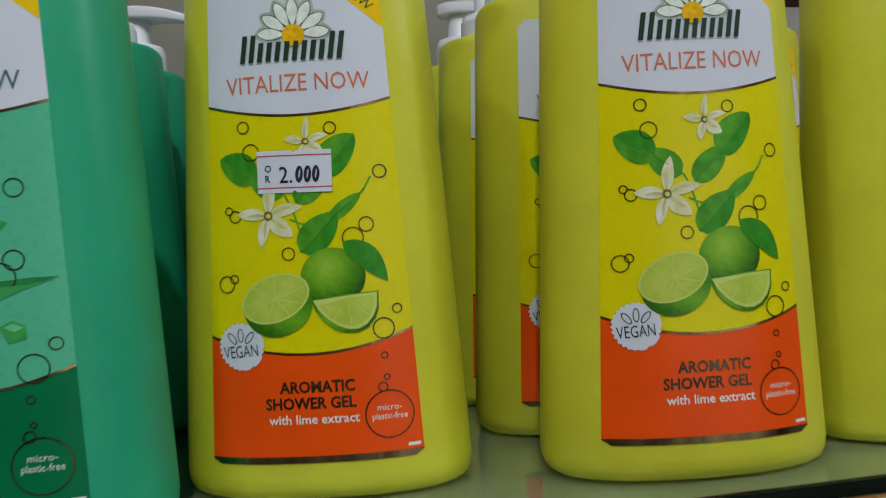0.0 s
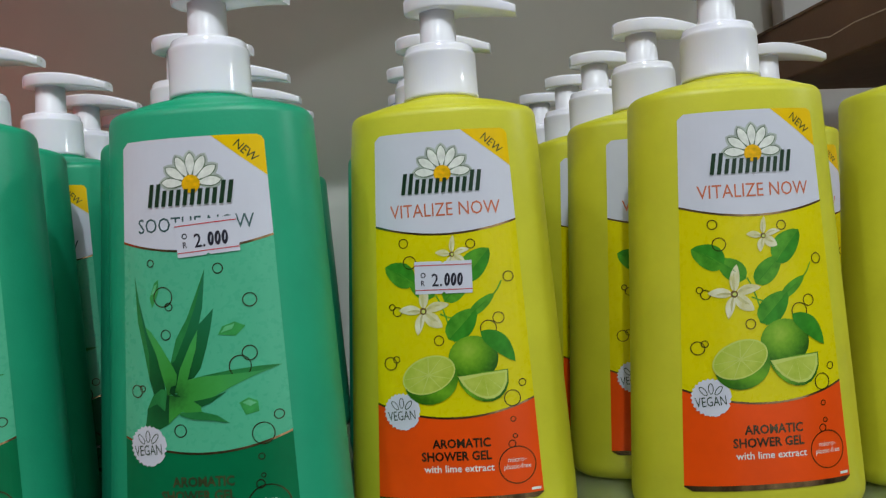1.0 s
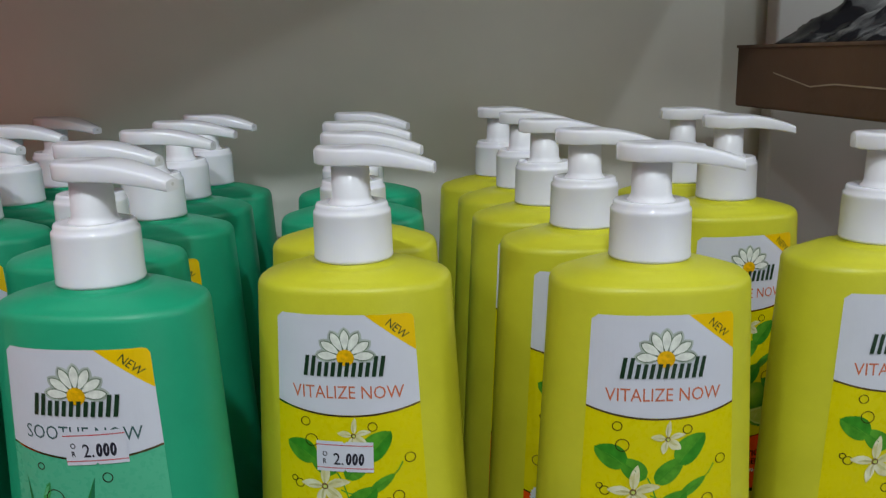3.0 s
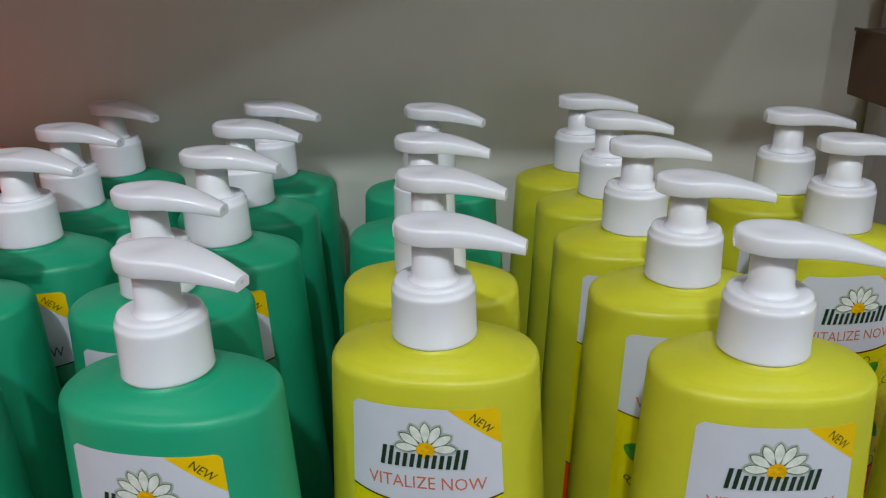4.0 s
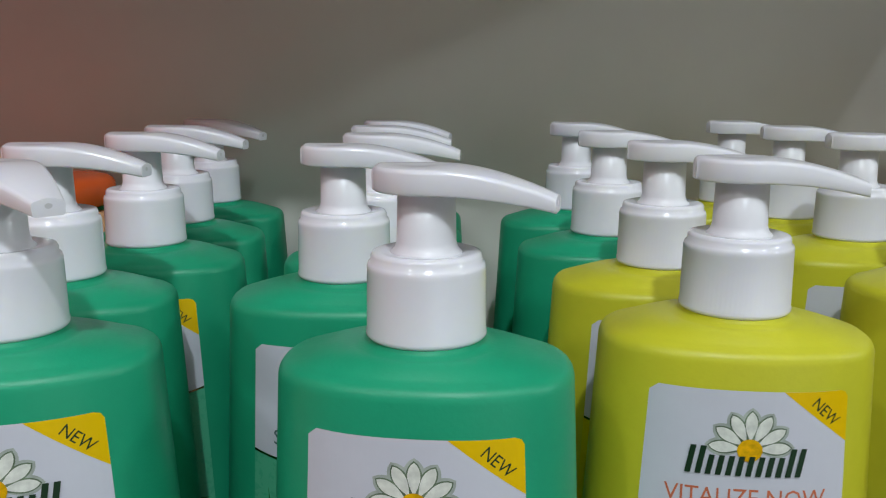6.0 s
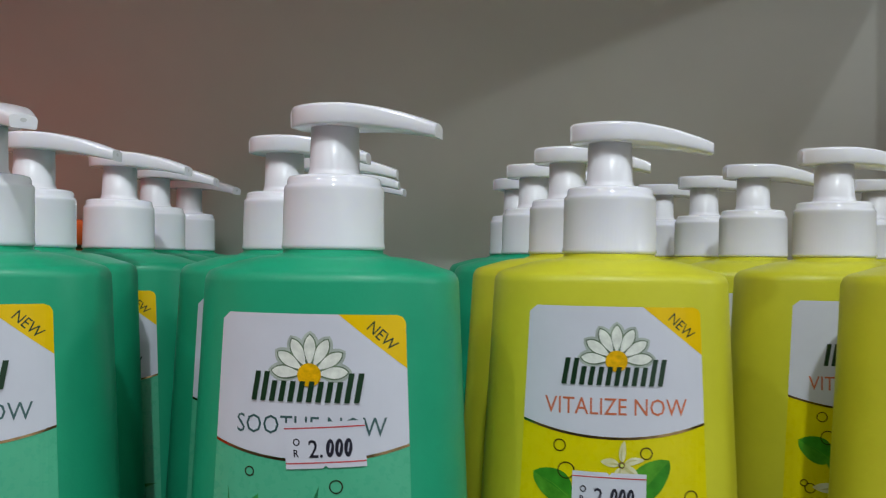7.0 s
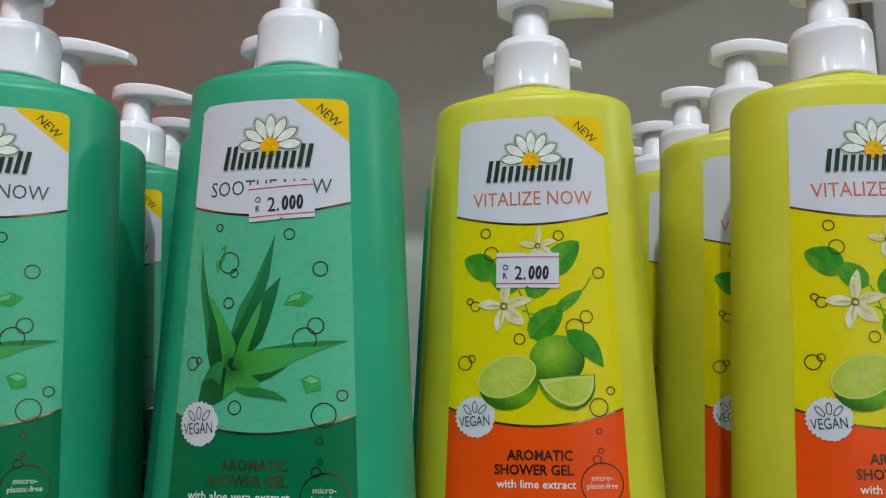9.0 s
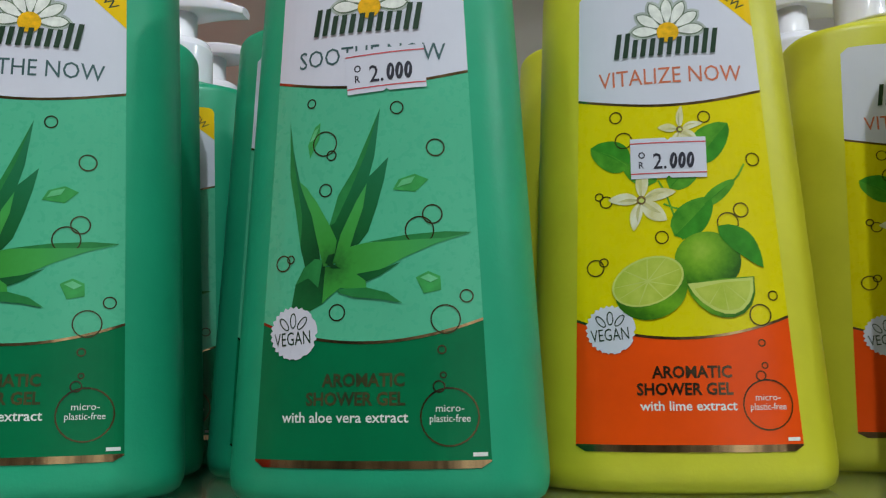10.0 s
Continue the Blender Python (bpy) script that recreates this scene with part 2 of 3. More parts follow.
part("edging", box_bm((-0.62, -0.0486, -0.0062), (0.62, -0.0464, -0.0042), 0.0003), CREAM, under, "pale cream worn edging strip", False)
shelf_piece("upper_shelf_board", (-0.382, 0.045, 0.405), (0.312, 0.286, 0.430), WOOD, "brown laminate shelf board above the bottles", "shelf", 0.001, "thing")
shelf_piece("side_panel", (-0.402, -0.100, -0.30), (-0.384, 0.288, 0.60), REDSIDE, "plain red side panel of the shelf bay", "panel", 0.001, "thing")


# ---- pump bottles ----
def body_w(z):
    return 0.0459 - 0.051 * z


def body_d(z):
    return 0.0268 - 0.006 * z


POWER = 2.35


def front(x, z, lift):
    """A point of the bottle's front face, lift metres proud of it."""
    w, d = body_w(z), body_d(z)
    return Vector((x, -d * (1 - min(0.999, abs(x / w)) ** POWER) ** (1 / POWER) - lift, z))


def oval(w, d, z, n=72):
    ring = []
    for i in range(n):
        a = 2 * math.pi * i / n
        c, s = math.cos(a), math.sin(a)
        ring.append((w * math.copysign(abs(c) ** (2 / POWER), c), d * math.copysign(abs(s) ** (2 / POWER), s), z))
    return ring


def bottle_body():
    rings = []
    for inset, z in ((0.010, -0.0018), (0.0065, -0.003), (0.0035, -0.0025), (0.0016, -0.0012), (0.0005, 0.0012), (0.0, 0.0045), (0.0, 0.04), (0.0, 0.08),
                     (0.0, 0.12), (0.0, 0.1576), (0.0003, 0.1590), (0.0010, 0.1602), (0.0020, 0.1610), (0.0034, 0.1615)):
        rings.append(oval(body_w(z) - inset, body_d(z) - inset, z))
    w, d = body_w(0.1615) - 0.0033, body_d(0.1615) - 0.0033
    for k in (0.15, 0.3, 0.45, 0.6, 0.75, 0.9, 1.0):
        a, b = oval(w, d, 0), oval(0.0170, 0.0170, 0)
        ring = []
        for p, q in zip(a, b):
            m = math.hypot(q[0], q[1])
            r = 0.0170 / m
            ring.append((p[0] * (1 - k) + q[0] * r * k, p[1] * (1 - k) + q[1] * r * k, 0.1615 + 0.0036 * math.sin(k * math.pi / 2) ** 1.1))
        rings.append(ring)
    for r, z in ((0.0163, 0.1656), (0.0150, 0.1660), (0.0146, 0.1685)):
        rings.append([(r * math.cos(2 * math.pi * i / 72), r * math.sin(2 * math.pi * i / 72), z) for i in range(72)])
    return loft(rings)


def pump_head():
    """A flat thumb plate over the stem, with upright sides and a rounded rim, that narrows to a drooping spout along +x."""
    rings = []
    steps = (0.0, 0.0003, 0.0009, 0.0018, 0.0032, 0.0050, 0.0072, 0.0098)
    for x in [-0.0132 + d for d in steps] + [-0.0010 + 0.0337 * i / 18 for i in range(19)]:
        if x < 0.001:
            half = 0.0112 * math.sqrt(max(0.10, 1 - ((x - 0.001) / 0.0144) ** 2))
        else:
            k = (x - 0.001) / 0.0317
            half = 0.0112 - 0.0073 * k ** 1.1
        t = max(0.0, (x - 0.004) / 0.0295)
        end = min(1.0, (x + 0.0132) / 0.0014)
        top = 0.2102 - 0.0066 * t ** 1.8 - 0.0008 * (1 - end) ** 2
        low = 0.2034 - 0.0039 * t ** 1.9 + 0.0003 * (1 - end)
        rim, foot = min(0.0012, half * 0.4), min(0.0006, half * 0.3)
        side = []
        for j in range(5):
            y = half * j / 4 * (1 - rim / half)
            dish = 0.0006 * math.exp(-(((x + 0.002) / 0.0048) ** 2 + (y / 0.0048) ** 2))
            side.append((y, top - 0.0005 * (j / 4) ** 2 - dish))
        y0, z0 = half - rim, top - 0.0005 - rim
        side += [(y0 + rim * math.sin(a), z0 + rim * math.cos(a)) for a in (0.5, 1.0, math.pi / 2)]
        y0, z0 = half - foot - 0.0002, low + foot
        side += [(y0 + foot * math.cos(a), z0 - foot * math.sin(a)) for a in (0.0, 0.8, math.pi / 2)]
        side.append((0.0, low))
        rings.append([(x, y, z) for y, z in side] + [(x, -y, z) for y, z in side[-2:0:-1]])
    return loft(rings)


def disc_bm(radius, at, n=16, squash=1.0):
    bm = bmesh.new()
    bmesh.ops.create_circle(bm, cap_ends=True, segments=n, radius=radius)
    for v in bm.verts:
        v.co = Vector((0, v.co.x, v.co.y * squash)) + Vector(at)
    return bm


# --- printed artwork: flat shapes in millimetres (across, up from the base), wrapped on the front ---
LAYER = 0.000045
DROP = {"mm": 0.0}  # how far the label sits below its usual height


def wrap(bm, layer):
    for k in range(-11, 12):
        geom = bm.verts[:] + bm.edges[:] + bm.faces[:]
        bmesh.ops.bisect_plane(bm, geom=geom, plane_co=(3.0 * k, 0, 0), plane_no=(1, 0, 0), dist=1e-5)
    for v in bm.verts:
        v.co = front(v.co.x / 1000, (v.co.y - DROP["mm"]) / 1000, 0.00012 + layer * LAYER)
    bm.normal_update()
    for f in bm.faces:
        if f.normal.y > 0:
            f.normal_flip()
    return bm


def poly(bm, points, index=0):
    """A flat outline, cut into triangles."""
    f = bm.faces.new([bm.verts.new((x, y, 0)) for x, y in points])
    f.material_index = index
    bmesh.ops.triangulate(bm, faces=[f])


def ellipse(cx, cy, rx, ry, turn=0.0, n=28, a0=0.0, a1=360.0):
    c, s = math.cos(radians(turn)), math.sin(radians(turn))
    pts = []
    for i in range(n + (a1 - a0 < 360)):
        a = radians(a0 + (a1 - a0) * i / n)
        x, y = rx * math.cos(a), ry * math.sin(a)
        pts.append((cx + x * c - y * s, cy + x * s + y * c))
    return pts


def ring(bm, cx, cy, r, width, index=0, n=26):
    inner, outer = ellipse(cx, cy, r - width, r - width, 0, n), ellipse(cx, cy, r, r, 0, n)
    vi, vo = [bm.verts.new((*p, 0)) for p in inner], [bm.verts.new((*p, 0)) for p in outer]
    for i in range(n):
        j = (i + 1) % n
        bm.faces.new((vi[i], vi[j], vo[j], vo[i])).material_index = index


def leaf(bm, base, tip, width, index=0, bend=0.0, n=9, fat=0.8, shift=0.8):
    """A pointed leaf from base to tip."""
    b, t = Vector(base), Vector(tip)
    along, side = t - b, Vector((-(t - b).y, (t - b).x)).normalized()
    left, right = [], []
    for i in range(n + 1):
        k = i / n
        mid = b + along * k + side * bend * math.sin(math.pi * k)
        h = width / 2 * math.sin(math.pi * k ** shift) ** fat if 0 < k < 1 else 0
        left.append(mid + side * h)
        right.append(mid - side * h)
    poly(bm, [tuple(p) for p in right] + [tuple(p) for p in left[-2:0:-1]], index)


def lettering(text, x, y, size, align="LEFT", turn=0.0, squeeze=1.0, bold=0.0):
    """Outlines of text in the built-in font; size is the height of a capital."""
    data = bpy.data.curves.new("text", "FONT")
    data.body, data.size, data.align_x, data.resolution_u, data.offset = text, size / 0.70, align, 2, bold
    ob = new("text", data)
    bpy.context.view_layer.update()
    mesh = bpy.data.meshes.new_from_object(ob.evaluated_get(bpy.context.evaluated_depsgraph_get()))
    bm = bmesh.new()
    bm.from_mesh(mesh)
    c, s = math.cos(radians(turn)), math.sin(radians(turn))
    for v in bm.verts:
        px, py = v.co.x * squeeze, v.co.y
        v.co = (x + px * c - py * s, y + px * s + py * c, 0)
    bpy.data.objects.remove(ob)
    bpy.data.curves.remove(data)
    bpy.data.meshes.remove(mesh)
    return bm


def merge(*bms):
    """All the flat shapes in one; the index of each one's material is its place."""
    out = bmesh.new()
    for i, bm in enumerate(bms):
        mesh = bpy.data.meshes.new("merge")
        bm.to_mesh(mesh)
        bm.free()
        n = len(out.faces)
        out.from_mesh(mesh)
        out.faces.ensure_lookup_table()
        if len(bms) > 1:
            for f in out.faces[n:]:
                f.material_index = i
        bpy.data.meshes.remove(mesh)
    return out


def edge_x(z):
    """Half the label's width at a height, in mm."""
    return 31.9 - (z - 9.5) * 0.0442


def arc_z(x, ends, sag, half):
    return ends - sag * (1 - (x / half) ** 2)


def panel(low, high, n=24, corner_low=0.0, corner_high=0.0):
    """A band of the label between two curves of z over x in -1..1."""
    bm = bmesh.new()
    rows = []
    for i in range(n + 1):
        k = -1 + 2 * i / n
        lo, hi = low(k), high(k)
        far = (1 - abs(k)) * 28
        if corner_high and far < corner_high:
            hi -= corner_high - math.sqrt(max(0, corner_high ** 2 - (corner_high - far) ** 2))
        if corner_low and far < corner_low:
            lo += corner_low - math.sqrt(max(0, corner_low ** 2 - (corner_low - far) ** 2))
        rows.append((bm.verts.new((k * edge_x(lo), lo, 0)), bm.verts.new((k * edge_x(hi), hi, 0))))
    for a, b in zip(rows, rows[1:]):
        bm.faces.new((a[0], b[0], b[1], a[1]))
    return bm


def badge_print(cx, cy, r):
    """A white scalloped disc with three leaf outlines over the word."""
    disc = bmesh.new()
    poly(disc, [(cx + (r + 0.34 * math.cos(0.5 * math.pi * i)) * math.cos(2 * math.pi * i / 104), cy + (r + 0.34 * math.cos(0.5 * math.pi * i)) * math.sin(2 * math.pi * i / 104)) for i in range(104)])
    ink = bmesh.new()
    for dx, dy, lean in ((-2.7, 2.4, 38), (0.0, 3.3, 0), (2.7, 2.6, -38)):
        outer = ellipse(cx + dx, cy + dy, 0.98, 2.1, lean, 16)
        inner = ellipse(cx + dx, cy + dy, 0.68, 1.75, lean, 16)
        vo, vi = [ink.verts.new((*p, 0)) for p in outer], [ink.verts.new((*p, 0)) for p in inner]
        for i in range(16):
            j = (i + 1) % 16
            ink.faces.new((vi[i], vi[j], vo[j], vo[i]))
    return disc, merge(ink, lettering("VEGAN", cx, cy - 3.2, 3.6, "CENTER", 4, 0.66))


def brand_mark(label, cx, base):
    """The maker's mark as plain slanted bars."""
    lean = 0.16
    mark = bmesh.new()
    poly(mark, ellipse(cx, base - 0.8, 0.2, 0.05, 0, 6))
    mark = part("maker_mark", wrap(mark, 5), INK_GREEN, label, "dark green slanted bars", False)

    def bar(x, w, h):
        bm = bmesh.new()
        poly(bm, [(cx + x, base), (cx + x + w, base), (cx + x + w + h * lean, base + h), (cx + x + h * lean, base + h)])
        part("bar", wrap(bm, 9), INK_GREEN, mark, "", False)

    for i in range(12):
        bar(-16.0 + 2.6 * i, 1.5, 8.0 if i in (0, 1, 10, 11) else 5.6)


def price_sticker(parent, cx, cy, turn):
    """A white paper price label with red rules and stamped figures."""
    c, s = math.cos(radians(turn)), math.sin(radians(turn))

    def at(x, y):
        return cx + x * c - y * s, cy + x * s + y * c

    bm = bmesh.new()
    notch = [(-11.0, -6.2), (-0.8, -6.2), (0, -5.5), (0.8, -6.2), (11.0, -6.2), (11.0, 6.2), (0.8, 6.2), (0, 5.5), (-0.8, 6.2), (-11.0, 6.2)]
    poly(bm, [at(*p) for p in notch])
    paper = part("price_sticker", wrap(bm, 9), PAPER, parent, "white paper price sticker with red rules", False)
    bm = bmesh.new()
    for y in (-4.7, 4.7):
        poly(bm, [at(-11.0, y - 0.16), at(11.0, y - 0.16), at(11.0, y + 0.16), at(-11.0, y + 0.16)])
    part("rule", wrap(bm, 11), INK_RED, paper, "", False)
    x, y = at(-4.6, -3.3)
    figures = lettering("2.", x, y, 4.8, "LEFT", turn, 0.86, 0.06)
    noughts = bmesh.new()
    for x in (1.45, 3.90, 6.35):
        x, y = at(x, -0.9)
        outer, inner = ellipse(x, y, 1.12, 2.5, turn - 4, 20), ellipse(x + 0.06, y + 0.1, 0.22, 1.35, turn - 10, 20)
        vo, vi = [noughts.verts.new((*p, 0)) for p in outer], [noughts.verts.new((*p, 0)) for p in inner]
        for i in range(20):
            noughts.faces.new((vi[i], vi[(i + 1) % 20], vo[(i + 1) % 20], vo[i]))
    x, y = at(-8.8, 0.0)
    o = lettering("O", x, y, 2.0, "LEFT", turn, 0.9, 0.05)
    x, y = at(-8.8, -3.0)
    r = lettering("R", x, y, 2.0, "LEFT", turn, 0.9, 0.05)
    inks = merge(figures, noughts, o, r)
    for f in inks.faces:
        f.material_index = 0
    part("stamp", wrap(inks, 11), INK_BLACK, paper, "", False)
    return paper


def radial_print(name, cx, cz, rx, rz, stops, grain=0.0):
    """Printed colour that runs outwards from a point of the label (mm), with some grain."""
    cz -= DROP["mm"]
    mat = bpy.data.materials.new(name)
    mat.use_nodes = True
    nt = mat.node_tree
    bsdf = nt.nodes["Principled BSDF"]
    coord = nt.nodes.new("ShaderNodeTexCoord")
    mapping = nt.nodes.new("ShaderNodeMapping")
    mapping.inputs["Location"].default_value = (-cx / rx, 0, -cz / rz)
    mapping.inputs["Scale"].default_value = (1000 / rx, 0, 1000 / rz)
    size = nt.nodes.new("ShaderNodeVectorMath")
    size.operation = "LENGTH"
    speck = nt.nodes.new("ShaderNodeTexNoise")
    speck.inputs["Scale"].default_value, speck.inputs["Detail"].default_value = 700, 5
    add = nt.nodes.new("ShaderNodeMath")
    add.operation = "MULTIPLY_ADD"
    add.inputs[1].default_value = grain
    shift = nt.nodes.new("ShaderNodeMath")
    shift.operation = "SUBTRACT"
    shift.inputs[1].default_value = grain / 2
    ramp = nt.nodes.new("ShaderNodeValToRGB")
    marks = ramp.color_ramp.elements
    marks[0].position, marks[0].color = stops[0][0], (*stops[0][1], 1)
    marks[1].position, marks[1].color = stops[-1][0], (*stops[-1][1], 1)
    for at, colour in stops[1:-1]:
        marks.new(at).color = (*colour, 1)
    nt.links.new(coord.outputs["Object"], mapping.inputs[0])
    nt.links.new(coord.outputs["Object"], speck.inputs["Vector"])
    nt.links.new(mapping.outputs[0], size.inputs[0])
    nt.links.new(speck.outputs[0], add.inputs[0])
    nt.links.new(size.outputs["Value"], add.inputs[2])
    nt.links.new(add.outputs[0], shift.inputs[0])
    nt.links.new(shift.outputs[0], ramp.inputs[0])
    nt.links.new(ramp.outputs[0], bsdf.inputs["Base Color"])
    bsdf.inputs["Roughness"].default_value = 0.32
    bsdf.inputs["Specular IOR Level"].default_value = 0.25
    return mat


def label_common(bottle, upper, lower, name_text, name_ink, extract, left=0.0):
    """The panels, foil lines and words that both kinds of label share."""
    label = part("label", wrap(panel(lambda k: arc_z(k, 116, 4.4, 1) - 1.2, lambda k: 150.9, corner_high=2.0), 0), PAPER, bottle, "printed front label with white top panel", False)
    part("picture_panel", wrap(panel(lambda k: arc_z(k, 47.0, 6.0, 1), lambda k: arc_z(k, 116, 4.4, 1)), 1), upper, label, "", False)
    part("text_panel", wrap(panel(lambda k: 10.4, lambda k: arc_z(k, 47.0, 6.0, 1)), 1), lower, label, "", False)
    for foil in (panel(lambda k: arc_z(k, 116, 4.4, 1) - 0.75, lambda k: arc_z(k, 116, 4.4, 1)),
                 panel(lambda k: arc_z(k, 47.0, 6.0, 1) - 0.35, lambda k: arc_z(k, 47.0, 6.0, 1) + 0.40),
                 panel(lambda k: 9.0, lambda k: 11.0, corner_low=1.6)):
        part("foil_line", wrap(foil, 3), GOLD, label, "shiny gold foil line with painted reflection streaks", False)
    # yellow corner with its word
    corner = bmesh.new()
    top = 150.9
    poly(corner, [(edge_x(top) - 17.5, top), (edge_x(top) - 2.2, top), (edge_x(top) - 0.7, top - 0.6), (edge_x(top - 2) + 0.0, top - 2.0), (edge_x(top - 14.5), top - 14.5)])
    flash = part("corner_flash", wrap(corner, 2), FLASH, label, "yellow corner flash", False)
    part("word", wrap(lettering("NEW", edge_x(top) - 10.3, top - 3.6, 3.1, "LEFT", -43, 0.9), 3), INK_GREEN, flash, "", False)
    # daisy
    cx, cz = 0.4, 134.7
    petals = bmesh.new()
    for name, grow, layer, mat in (("halo", 1.1, 2, HALO), ("halo", 0.4, 3, HALO_2)):
        glow = bmesh.new()
        for a in (4, 33, 62, 90, 118, 147, 176):
            d = Vector((math.cos(radians(a)), math.sin(radians(a))))
            leaf(glow, Vector((cx, cz)) + d * 1.2, Vector((cx, cz)) + d * (10.6 + grow), 3.1 + 2 * grow, 0, 0.0, 12, 0.7, 1.35)
        part(name, wrap(glow, layer), mat, label, "", False)
    for a in (4, 33, 62, 90, 118, 147, 176):
        d = Vector((math.cos(radians(a)), math.sin(radians(a))))
        leaf(petals, Vector((cx, cz)) + d * 2.2, Vector((cx, cz)) + d * 10.6, 3.1, 0, 0.0, 12, 0.7, 1.35)
    daisy = part("daisy_print", wrap(petals, 5), PETAL, label, "", False)
    eye = bmesh.new()
    poly(eye, ellipse(cx, cz - 0.2, 3.3, 3.2))
    part("daisy_centre", wrap(eye, 7), DISC, daisy, "", False)
    brand_mark(label, 0.0, 127.2)
    part("name", wrap(lettering(name_text, 0.4, 118.3, 5.1, "CENTER", 0, 0.84), 2), name_ink, label, "", False)
    # lower words
    part("lettering", wrap(lettering("AROMATIC", 12.8 - left, 29.8, 3.3, "RIGHT", 0, 0.92, 0.13), 3), OLIVE if left else FOIL, label, "", False)
    part("lettering", wrap(lettering("SHOWER GEL", 12.8 - left, 25.0, 3.3, "RIGHT", 0, 0.92, 0.13), 3), OLIVE if left else FOIL, label, "", False)
    part("lettering", wrap(lettering(extract, 13.6 - left, 20.6, 2.7, "RIGHT", 0, 1.0, 0.05), 3), INK_WHITE, label, "", False)
    part("lettering", wrap(lettering("micro-", 22.4 - left * 0.3, 23.2, 1.9, "CENTER"), 3), INK_WHITE, label, "", False)
    part("lettering", wrap(lettering("plastic-free", 22.4 - left * 0.3, 20.6, 1.9, "CENTER", 0, 0.86), 3), INK_WHITE, label, "", False)
    bar = bmesh.new()
    poly(bar, [(27.3, 11.9), (30.9, 11.9), (30.9, 12.9), (27.3, 12.9)])
    part("code_bar", wrap(bar, 3), INK_WHITE, label, "", False)
    disc, ink = badge_print(-20.6, 44.0, 6.9)
    badge = part("badge", wrap(disc, 6), PAPER, label, "white scalloped round badge", False)
    part("badge_ink", wrap(ink, 8), INK_GREEN, badge, "", False)
    return label


def bubbles(label, rows):
    for x, y, r in rows:
        bm = bmesh.new()
        ring(bm, x, y, r, 0.36 if r < 5 else 0.40)
        part("bubble", wrap(bm, 4), BUBBLE, label, "", False)


def blossom(bm, cx, cy, petals):
    """Five uneven petals: direction, length, width and curl of each."""
    for turn, length, width, curl in petals:
        d = Vector((math.cos(radians(turn)), math.sin(radians(turn))))
        leaf(bm, Vector((cx, cy)) + d * 0.7, Vector((cx, cy)) + d * length, width, 0, curl, 10, 0.75, 0.85)


def lime_label(bottle):
    label = label_common(bottle, P_YELLOW, P_ORANGE, "VITALIZE NOW", INK_CORAL, "with lime extract")
    bubbles(label, [(-16.3, 108.5, 1.9), (9.5, 107.0, 1.9), (23.1, 93.8, 2.1), (-14.3, 101.0, 2.6), (-20.2, 82.4, 1.9), (-22.2, 84.2, 1.3), (-4.6, 70.7, 2.0), (18.5, 78.3, 2.3),
                    (14.5, 74.5, 3.2), (-24.1, 62.5, 2.6), (-21.6, 64.0, 1.4), (26.1, 53.0, 1.5), (22.0, 47.4, 3.2)])
    bubbles(label, [(21.8, 39.4, 1.1), (20.9, 30.1, 1.5), (22.2, 33.0, 1.0), (22.4, 22.0, 7.2)])
    for base, tip, width, bend, mat, layer in (((-5.2, 87.7), (-15.2, 95.3), 8.0, 0.0, LEAF_2, 3), ((-13.0, 92.9), (-24.2, 99.8), 9.4, -0.6, LEAF, 4), ((-1.7, 85.5), (8.4, 95.6), 7.8, 0.0, LEAF_2, 3),
                                               ((6.3, 93.2), (16.4, 105.0), 9.6, 0.8, LEAF, 4), ((7.6, 79.8), (17.4, 87.6), 4.2, 0.0, LEAF_2, 3), ((-1.0, 71.0), (10.2, 82.0), 9.6, 0.0, LEAF, 4)):
        bm = bmesh.new()
        leaf(bm, base, tip, width, 0, bend, 11, 0.62)
        blade = part("leaf", wrap(bm, layer), mat, label, "", False)
        bm = bmesh.new()
        leaf(bm, base, tip, width, 0, bend, 11, 0.62)
        d = Vector(tip) - Vector(base)
        bmesh.ops.bisect_plane(bm, geom=bm.verts[:] + bm.edges[:] + bm.faces[:], plane_co=(base[0], base[1], 0), plane_no=(-d.y, d.x, 0), clear_inner=True)
        part("leaf_half", wrap(bm, layer + 1), LEAF_3, blade, "", False)
        a, b = Vector(base).lerp(Vector(tip), 0.05), Vector(base).lerp(Vector(tip), 0.9)
        d = (b - a).normalized()
        n = Vector((-d.y, d.x))
        bm = bmesh.new()
        mid = (a + b) / 2 + n * bend
        poly(bm, [tuple(a - n * 0.14), tuple(mid - n * 0.1), tuple(b), tuple(mid + n * 0.1), tuple(a + n * 0.14)])
        part("vein", wrap(bm, layer + 3), LEAF if mat is LEAF_2 else LEAF_2, blade, "", False)
    for cx, cy, eye, petals in ((-10.0, 82.2, 1.35, ((82, 11.2, 3.7, 0.3), (12, 10.4, 3.6, 0.5), (-42, 9.6, 5.0, -0.4), (-106, 9.6, 3.4, -0.4), (176, 9.6, 3.7, -0.3))),
                                (2.2, 103.4, 1.0, ((84, 7.4, 2.1, 0.2), (14, 7.0, 2.2, 0.4), (-38, 6.6, 3.8, -0.3), (-104, 6.2, 2.6, -0.3), (172, 6.4, 2.6, -0.2)))):
        fl, folds, ring, fc = bmesh.new(), bmesh.new(), bmesh.new(), bmesh.new()
        blossom(fl, cx, cy, petals)
        blossom(folds, cx, cy, [(turn + 5, length * 0.72, width * 0.26, curl) for turn, length, width, curl in petals])
        poly(ring, ellipse(cx, cy, eye, eye))
        poly(fc, ellipse(cx + 0.1, cy - 0.1, eye * 0.55, eye * 0.5))
        flower = part("blossom", wrap(fl, 6), BLOSSOM, label, "", False)
